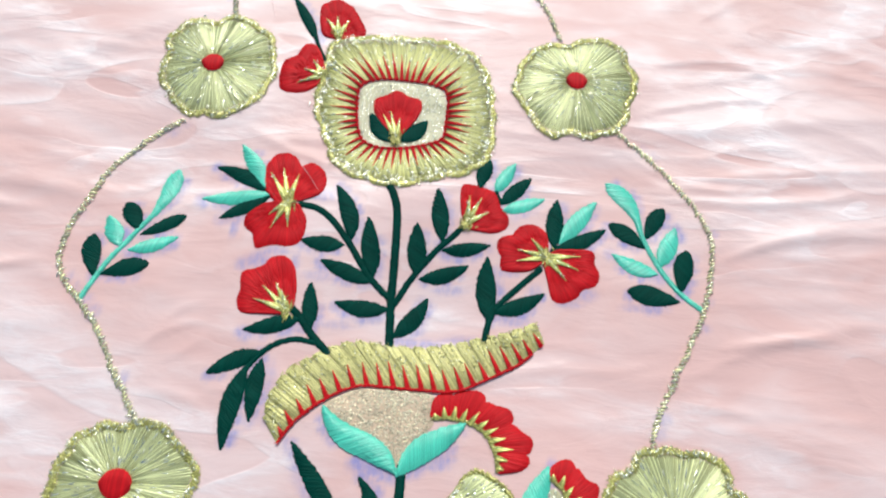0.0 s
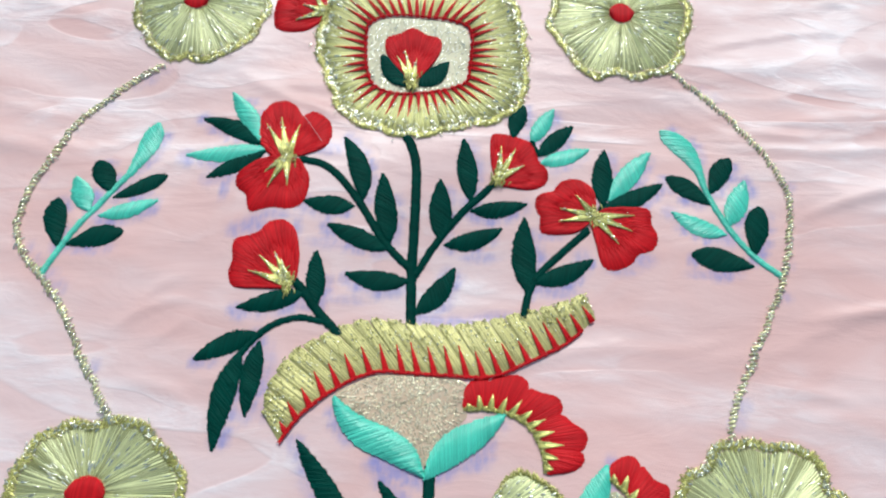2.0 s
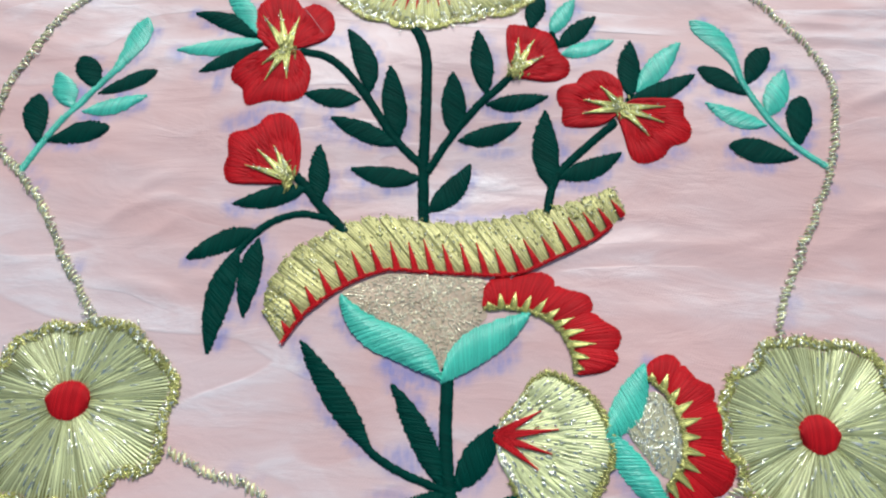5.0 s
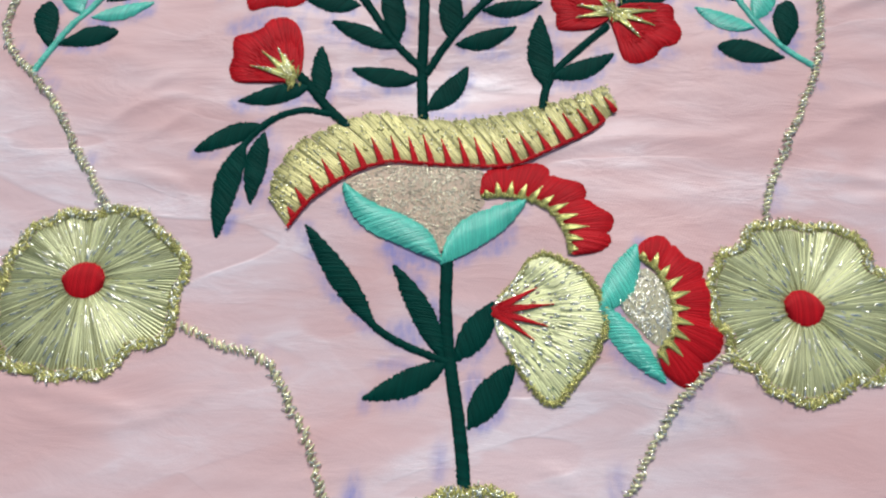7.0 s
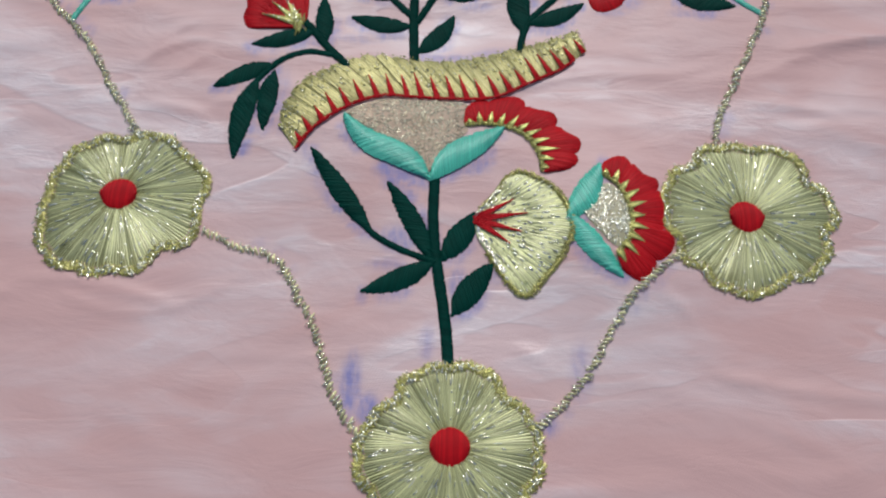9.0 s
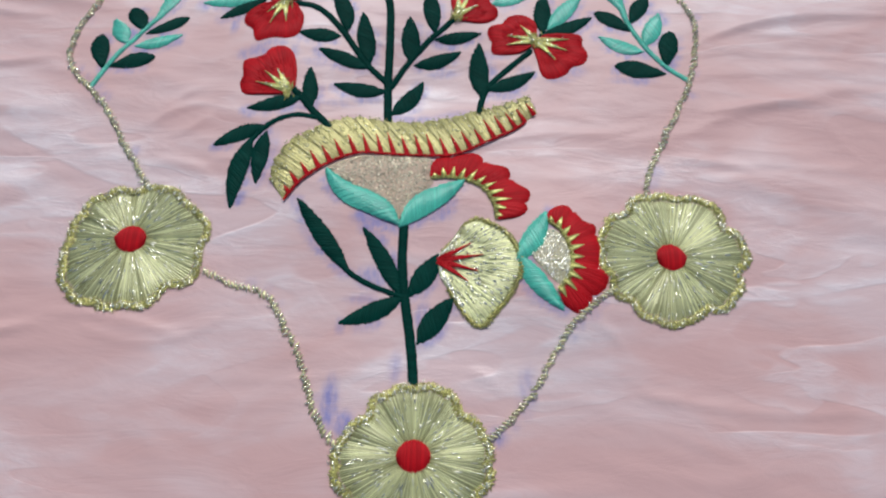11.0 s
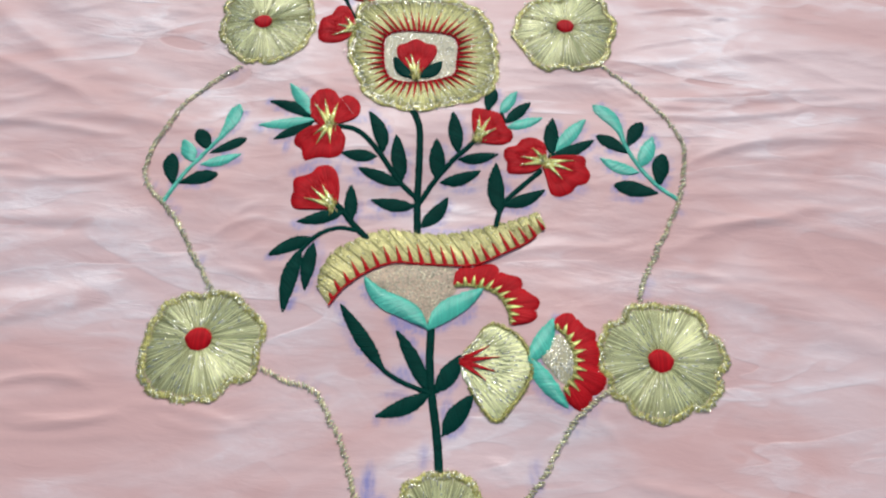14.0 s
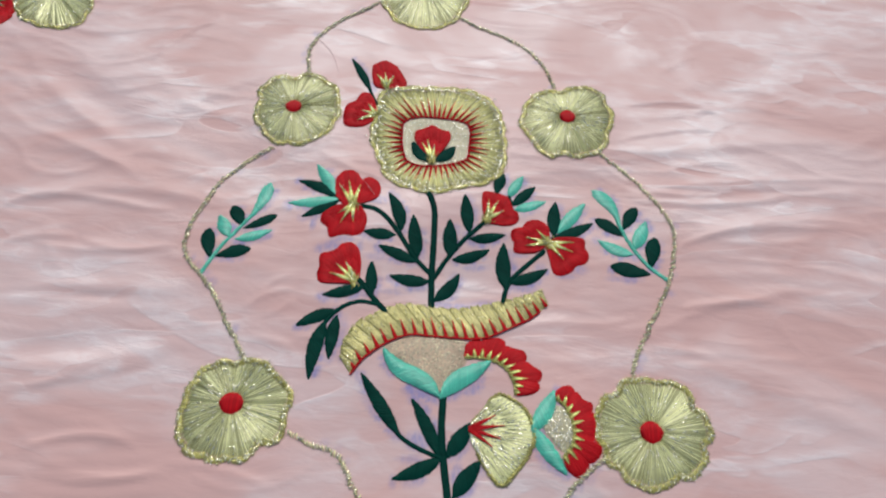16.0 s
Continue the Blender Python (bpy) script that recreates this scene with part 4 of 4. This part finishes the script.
leafy_branch("bouquet_stem", [
    ([(-8.7, 55.5), (-9.5, 72.3), (-9.6, 91.7), (-10.2, 108.4), (-12.6, 117.4), (-16.0, 122.4)], 3.1),
    ([(-9.7, 73.1), (-19.0, 81.5), (-26.6, 92.3), (-34.3, 101.7), (-41.3, 106.9), (-49.2, 108.3)], 2.5),
    ([(-8.3, 71.5), (-2.2, 82.7), (5.7, 93.4), (12.8, 100.8), (17.8, 106.4)], 2.3),
], [
    ((-26.9, 95.0), (-35.1, 118.2), 6.4, -1.8, "point", GREEN),
    ((-29.6, 92.8), (-46.0, 93.2), 6.0, 0.7, "point", GREEN),
    ((-17.3, 80.8), (-21.2, 105.6), 6.6, 0.1, "point", GREEN),
    ((-17.5, 79.0), (-37.6, 85.7), 5.8, 0.3, "point", GREEN),
    ((-10.1, 69.5), (-30.5, 69.8), 6.0, 1.3, "point", GREEN),
    ((-7.7, 58.5), (4.5, 74.8), 6.2, -1.2, "point", GREEN),
    ((8.6, 97.7), (5.6, 120.9), 6.4, 0.0, "point", GREEN),
    ((-0.6, 83.3), (-1.8, 105.0), 6.8, 0.0, "point", GREEN),
    ((8.8, 94.7), (27.5, 97.8), 5.0, -0.8, "point", GREEN),
    ((0.5, 82.4), (19.5, 88.9), 5.6, -1.2, "point", GREEN),
], "tall dark green bouquet stem with two leafy branches")
leafy_branch("blossom_leaves", [([(-59.3, 111.3), (-62.1, 112.4)], 1.3)], [
    ((-60.7, 112.5), (-84.4, 122.9), 5.8, -1.3, "point", GREEN),
    ((-60.5, 111.2), (-79.3, 100.2), 5.4, 0.3, "point", GREEN),
    ((-61.7, 112.4), (-75.9, 133.6), 6.2, -0.6, "point", TURQ),
    ((-59.9, 111.9), (-87.6, 108.3), 5.6, 0.9, "point", TURQ),
], "two dark green and two turquoise leaves behind a blossom")
leafy_branch("blossom_leaves", [([(29.2, 121.5), (31.3, 116.8)], 1.4)], [
    ((22.4, 122.1), (25.9, 135.8), 6.2, 0.4, "round", GREEN),
    ((28.9, 121.0), (36.9, 135.0), 5.0, 0.2, "point", TURQ),
    ((31.0, 115.8), (43.6, 128.9), 5.4, 0.0, "point", GREEN),
    ((31.7, 113.0), (49.0, 120.0), 5.0, -0.4, "point", TURQ),
], "fan of green and turquoise leaves on the bell blossom")
leafy_branch("blossom_leaves", [([(51.1, 95.4), (53.3, 99.5)], 1.3)], [
    ((53.2, 98.1), (54.6, 120.3), 6.6, 0.5, "point", GREEN),
    ((55.1, 100.7), (70.7, 120.9), 6.2, 0.2, "point", TURQ),
    ((52.4, 97.3), (74.3, 108.7), 5.6, -1.0, "point", GREEN),
], "two dark green leaves and one turquoise leaf together")
leafy_branch("short_branch", [([(26.9, 59.3), (28.5, 67.4), (31.8, 73.6), (38.4, 80.5), (48.1, 89.8)], 2.3)], [
    ((28.5, 66.5), (26.9, 93.0), 7.2, 0.9, "point", GREEN),
    ((29.8, 70.5), (49.3, 79.3), 5.8, -1.2, "point", GREEN),
], "short dark green branch carrying the sideways blossom")
leafy_branch("drooping_branch", [
    ([(-30.4, 49.9), (-36.9, 55.9), (-42.5, 62.6), (-46.1, 66.0)], 2.8),
    ([(-35.8, 53.5), (-42.9, 54.2), (-49.6, 52.0), (-55.2, 47.5), (-59.6, 41.3)], 2.0),
], [
    ((-38.3, 58.2), (-40.1, 76.4), 5.3, 0.2, "point", GREEN),
    ((-41.7, 62.6), (-62.6, 56.3), 5.6, 0.6, "point", GREEN),
    ((-54.6, 48.8), (-72.9, 39.7), 5.8, -0.5, "point", GREEN),
    ((-58.5, 43.8), (-63.0, 13.7), 6.4, -1.6, "point", GREEN),
    ((-53.8, 46.5), (-55.0, 23.9), 5.6, -0.5, "point", GREEN),
], "drooping dark green branch hanging over the band")

# two-coloured sprigs
leafy_branch("leaf_sprig", [([(-123.8, 63.2), (-118.2, 76.8), (-111.5, 88.6), (-104.5, 100.7)], 1.9)], [
    ((-106.1, 97.0), (-99.1, 120.4), 6.6, -1.0, "club", TURQ),
    ((-108.7, 92.4), (-115.7, 103.7), 7.0, -0.2, "round", GREEN),
    ((-107.9, 90.9), (-92.5, 100.1), 5.2, -0.3, "round", GREEN),
    ((-114.6, 85.5), (-121.3, 97.4), 6.2, 0.0, "point", TURQ),
    ((-111.1, 83.9), (-93.5, 90.9), 5.0, -0.7, "point", TURQ),
    ((-121.1, 72.6), (-125.3, 89.3), 7.0, 0.5, "round", GREEN),
    ((-118.4, 73.5), (-102.2, 79.2), 6.8, 0.4, "round", GREEN),
], "turquoise-stemmed sprig with dark green and turquoise leaves", TURQ)
leafy_branch("leaf_sprig", [([(111.2, 77.2), (102.0, 84.3), (94.8, 94.0), (89.4, 105.3), (87.0, 114.3)], 2.0)], [
    ((88.6, 108.7), (75.2, 130.0), 7.6, -2.8, "club", TURQ),
    ((90.2, 105.6), (98.2, 120.0), 6.6, 0.3, "round", GREEN),
    ((89.8, 101.6), (75.8, 111.2), 7.0, -0.5, "round", GREEN),
    ((95.0, 94.0), (102.7, 111.5), 6.6, -0.4, "point", TURQ),
    ((94.4, 90.8), (76.6, 98.0), 5.8, 1.4, "point", TURQ),
    ((102.8, 83.7), (106.6, 101.9), 7.8, 0.1, "round", GREEN),
    ((102.3, 80.1), (82.2, 83.2), 8.0, 0.2, "round", GREEN),
], "turquoise sprig with broad dark green leaves by the cord", TURQ)


def striped_band(top, bottom):
    ob = thing("scalloped_band", *bottom[len(bottom) // 2], "curved pale gold band with red toothed lower edge", "embroidered band")
    n = 300
    e, f = between(top, bottom, n)
    e = e[np.clip(np.arange(n) - 9, 0, n - 1)]
    bars = 22
    for k in range(bars):
        i = np.arange(k * n // bars, (k + 1) * n // bars - 1)
        p, q = e[i], f[i] + (f[i] - e[i]) * -0.05
        m = len(i)
        bulge = 0.34 * np.sin(np.pi * np.linspace(0.0, 1.0, m)) ** 0.45
        p = p + (p - q) / np.linalg.norm(p - q, axis=1, keepdims=True) * (bulge * 2)[:, None]
        sew = Sewing()
        sew.stitch(p, q, wide=rng.uniform(0.7, 1.0, m), arch=0.3 + 0.8 * bulge, power=0.2, ragged=0.3, steps=8, thick=0.1, roll=0.12)
        bar = part("gold_bar", Sewing().pad(p, q, arch=0.34, lift=0.05, power=0.3), BRASS, ob)
        tagged(part("stitching", sew, BRASS, bar, "pale gold metal-thread stitches"), kind="stuff")
    g = 420
    k = rng.randint(0, n, g)
    at = f[k] + (e[k] - f[k]) * rng.uniform(0.25, 1.0, (g, 1))
    way = (e[k] - f[k]) / np.linalg.norm(e[k] - f[k], axis=1, keepdims=True) * rng.uniform(0.12, 0.4, (g, 1))
    tagged(part("glitter", Sewing().stitch(at - way, at + way, wide=rng.uniform(0.25, 0.45, g), arch=0.12, lift=0.86, steps=4, thick=0.14, roll=0.7), GLINT, ob, "scattered glinting gold stitches"), kind="stuff")
    at = f[k] + (e[k] - f[k]) * (1.05 - 0.75 * rng.uniform(0, 1, (g, 1)) ** 1.8)
    tagged(part("sparkle", dash_sewing(at, 0.9, 0.15, 0.5, 0.8, 0.25, 0.5), RIM, ob, "short broken gold stitches"), kind="stuff")
    teeth = 22
    for k in range(teeth):
        i = int((k + 0.6) * n / teeth)
        i = min(i, n - 2)
        along = f[min(i + 4, n - 1)] - f[max(i - 4, 0)]
        upright = np.array((-along[1], along[0])) / np.linalg.norm(along) * 0.35 + np.array((-0.3, 0.65))
        reach = (0.52 + 0.22 * (k > teeth - 6)) * rng.uniform(0.85, 1.1) * np.linalg.norm(e[i] - f[i])
        part("tooth", spike_sewing(f[i], f[i] + upright / np.linalg.norm(upright) * reach, 1.7, arch=0.3, lift=0.95), RED, ob)
    part("hem", rope_sewing(f[::20] + (e[::20] - f[::20]) * 0.03, 1.1, gap=0.4, lift=0.6, wild=0.7), RED, ob, "red thread hem")
    return ob


striped_band([(-49.5, 25.1), (-48.7, 33.5), (-44.3, 41.8), (-38.1, 46.8), (-28.0, 52.8), (-20.3, 55.3), (-9.1, 55.1), (2.2, 55.0), (13.4, 56.7), (24.5, 59.6), (35.7, 62.8), (43.0, 65.6), (49.4, 69.5)],
             [(-43.6, 17.1), (-38.9, 24.5), (-31.6, 31.1), (-24.6, 35.8), (-17.3, 38.9), (-8.0, 38.9), (2.9, 38.9), (13.7, 38.7), (21.3, 40.5), (28.9, 44.5), (38.3, 49.4), (45.0, 54.9), (49.6, 59.5)])

# the cup under the band
cup = thing("flower_cup", *(-2.5, 19.2), "champagne glitter cup cradled by two turquoise leaves", "embroidered cup")
glint, mesh = glitter_sewing([(-29.8, 31.2), (-23.8, 35.5), (-17.2, 38.3), (-4.9, 38.7), (9.1, 37.7), (9.0, 30.3), (9.7, 27.0), (3.1, 20.7), (-2.1, 12.7), (-12.1, 21.1), (-22.7, 26.4)], (-5.2, 30.8), 1500)
net = part("net", mesh, MESH, cup, "open champagne glitter net")
tagged(part("glitter", glint, NET, net, "glinting champagne stitches"), kind="stuff")
Sewing.raised = 0.4
part("leaf", leaf_sewing((-1.6, 9.4), (-30.1, 31.2), 8.2, 1.0, "point", arch=0.8, sway=1.6), TURQ, cup, "padded turquoise satin leaf")
part("leaf", leaf_sewing((-2.1, 8.8), (21.4, 28.6), 8.2, 1.6, "point", arch=0.8, sway=-0.6), TURQ, cup, "padded turquoise satin leaf")
Sewing.raised = 0.0


def red_crest(name, outer, inner, label, lobes, spikes):
    """A scalloped red crescent with gold spikes along its inner edge."""
    ob = thing(name, *inner[len(inner) // 2], label, "embroidered petal")
    n = 40 * lobes
    o, i = between(outer, inner, n)
    for k in range(lobes):
        s = slice(k * 40, (k + 1) * 40)
        swell = np.sin(np.pi * np.linspace(0, 1, 40))[:, None] ** 0.6
        q = o[s] + (o[s] - i[s]) * 0.2 * (swell - 0.6)
        cushion, sew = Sewing().pad(i[s], q, arch=0.7), Sewing()
        sew.stitch(i[s] + (q - i[s]) * 0.02, q, wide=0.6, arch=0.6 + 0.3 * swell[:, 0], power=0.35, ragged=0.25, steps=7)
        lobe = part("scallop", cushion, RED, ob)
        tagged(part("stitching", sew, RED, lobe, "red satin stitches"), kind="stuff")
    for k in range(spikes):
        j = int((k + 0.5) * n / spikes)
        part("spike", spike_sewing(i[j] - (o[j] - i[j]) * 0.06, i[j] + (o[j] - i[j]) * rng.uniform(0.42, 0.56), 2.0, arch=0.4, lift=0.7), RIM, ob)
    part("edge", rope_sewing(inner, 1.6, gap=0.45, lift=0.35, wild=0.4), RIM, ob, "gold rope edge")
    return ob


red_crest("red_crescent", [(8.4, 31.1), (9.4, 35.7), (13.7, 38.9), (19.0, 39.5), (26.7, 39.3), (31.2, 35.5), (37.2, 33.1), (40.4, 27.3), (44.4, 23.5), (44.3, 17.4), (40.4, 13.6), (34.7, 12.1)],
          [(9.0, 29.5), (11.6, 29.8), (14.6, 30.0), (18.4, 29.6), (22.1, 28.9), (26.6, 26.8), (29.5, 24.0), (31.4, 20.9), (32.5, 17.7), (33.0, 14.9), (33.0, 12.6)], "curled red scalloped crescent with gold spikes below the band", 5, 11)

# the gold fan
fan_eye = (12.1, -3.9)
gold_fan = thing("gold_fan", *fan_eye, "pale gold fan-shaped petal with four red spikes", "embroidered petal")
fan_edge = spline([(14.0, -0.2), (18.1, 4.2), (24.0, 12.1), (30.3, 10.8), (37.2, 5.9), (40.8, -2.0), (41.4, -6.8), (39.8, -11.7), (36.1, -18.2), (31.4, -23.9), (27.1, -27.9), (22.5, -24.1), (18.3, -17.7), (14.0, -10.9)], 160)
for k in range(8):
    rays = fan_edge[k * 20:k * 20 + 21]
    sector = part("sector", Sewing().pad(np.array(fan_eye) + (rays - np.array(fan_eye)) * 0.06, rays, arch=0.48, steps=8), UNDER, gold_fan, "olive-gold padding thread")
    tagged(part("stitching", fan_sewing(fan_eye, rays, inner=0.06, gap=0.75, arch=0.6, bare=True), GOLD, sector, "pale gold metal-thread stitches"), kind="stuff")
part("rim", rope_sewing(fan_edge[::8], 1.9, gap=0.5, lift=0.35, wild=0.5), RIM, gold_fan, "glittering gold edge")
g = 300
k = rng.randint(0, 160, g)
at = np.array(fan_eye) + (fan_edge[k] - np.array(fan_eye)) * rng.uniform(0.25, 0.98, (g, 1))
way = (fan_edge[k] - np.array(fan_eye)) / np.linalg.norm(fan_edge[k] - np.array(fan_eye), axis=1, keepdims=True) * rng.uniform(0.3, 0.9, (g, 1))
tagged(part("glitter", Sewing().stitch(at - way, at + way, wide=rng.uniform(0.3, 0.8, g), arch=0.15, lift=0.75, steps=4, thick=0.14, roll=0.7), GLINT, gold_fan, "scattered glinting gold stitches"), kind="stuff")
for tip in [(24.2, 2.9), (28.6, -1.8), (26.8, -8.0), (23.2, -11.9)]:
    spike = part("spike", spike_sewing(fan_eye, tip, 2.2, lift=1.0, layer="cushion"), RED, gold_fan)
    tagged(part("stitching", spike_sewing(fan_eye, tip, 2.2, lift=1.0, layer="stitches"), RED, spike), kind="stuff")

# the tulip
tulip = thing("tulip_motif", *(41.7, -3.5), "tulip of turquoise leaves and glitter net with red crest", "embroidered flower")
part("leaf", leaf_sewing((39.5, -4.4), (50.8, 15.6), 7.2, -1.2, "point", arch=0.8), TURQ, tulip, "padded turquoise satin leaf")
part("leaf", leaf_sewing((39.7, -1.4), (55.2, -21.9), 6.2, -0.6, "point", arch=0.8), TURQ, tulip, "padded turquoise satin leaf")
glint, mesh = glitter_sewing([(45.1, -2.0), (48.3, 1.9), (50.9, 7.6), (53.7, 8.0), (56.9, 3.8), (58.4, -3.3), (57.4, -10.0), (53.9, -12.6), (49.3, -8.0)], (52.5, -3.2), 260, 0.9, 1.0)
net = part("net", mesh, SILVER, tulip, "silver-gold glitter net")
tagged(part("glitter", glint, GLINT, net, "glinting champagne stitches"), kind="stuff")
red_crest("tulip_crest", [(50.3, 13.2), (53.0, 16.4), (58.2, 17.9), (61.4, 16.0), (63.6, 11.8), (68.3, 9.4), (69.3, 2.8), (69.2, -4.2), (70.6, -9.8), (67.2, -16.1), (64.0, -19.4), (59.9, -22.3), (55.5, -20.5)],
          [(51.1, 12.2), (52.7, 10.6), (55.0, 8.7), (56.8, 5.9), (58.1, 2.2), (58.8, -1.7), (58.9, -5.1), (58.1, -9.0), (56.4, -11.6), (54.8, -13.4), (53.9, -15.4)], "red scalloped crest of the tulip with gold spikes", 5, 10)

# the lower stem
leafy_branch("lower_stem", [
    ([(-0.3, 12.3), (-0.3, -5.5), (1.5, -20.4), (3.8, -34.4), (5.2, -47.8)], 3.2),
    ([(-21.5, -6.2), (-19.2, -8.6), (-15.4, -11.4), (-9.9, -14.0), (0.2, -17.6)], 1.9),
], [
    ((-18.6, -9.4), (-39.1, 18.2), 5.6, 0.2, "point", GREEN),
    ((-0.6, -17.5), (-14.9, 8.3), 5.6, -0.9, "point", GREEN),
    ((0.5, -17.5), (-20.7, -27.6), 6.0, 1.0, "point", GREEN),
    ((2.5, -17.4), (13.9, -0.8), 6.8, 0.2, "point", GREEN),
    ((5.9, -34.3), (17.9, -17.6), 6.8, 0.4, "point", GREEN),
], "dark green lower stem with five long leaves")


# a stray thread lying over the large blossom
stray = thing("loose_thread", *(-48.5, 123.4), "stray pale pink thread lying across the red blossom", "thread")
run = spline([(-51.8, 127.3), (-48.5, 123.4), (-45.5, 119.3), (-42.5, 115.1)], 40)
part("strand", Sewing().stitch(run[:-1], run[1:], wide=0.15, arch=0.0, lift=0.95, steps=3, thick=0.1), THREAD, stray)
stray = thing("loose_thread", *(-89.6, 225.5), "short curled grey-pink thread end near the garland", "thread")
run = spline([(-89.1, 226.6), (-82.7, 220.5), (-77.7, 213.4), (-74.1, 204.3), (-72.5, 199.4)], 24)
part("strand", Sewing().stitch(run[:-1], run[1:], wide=0.3, arch=0.0, lift=0.3, steps=3, thick=0.1), THREAD, stray)

build_cloth()
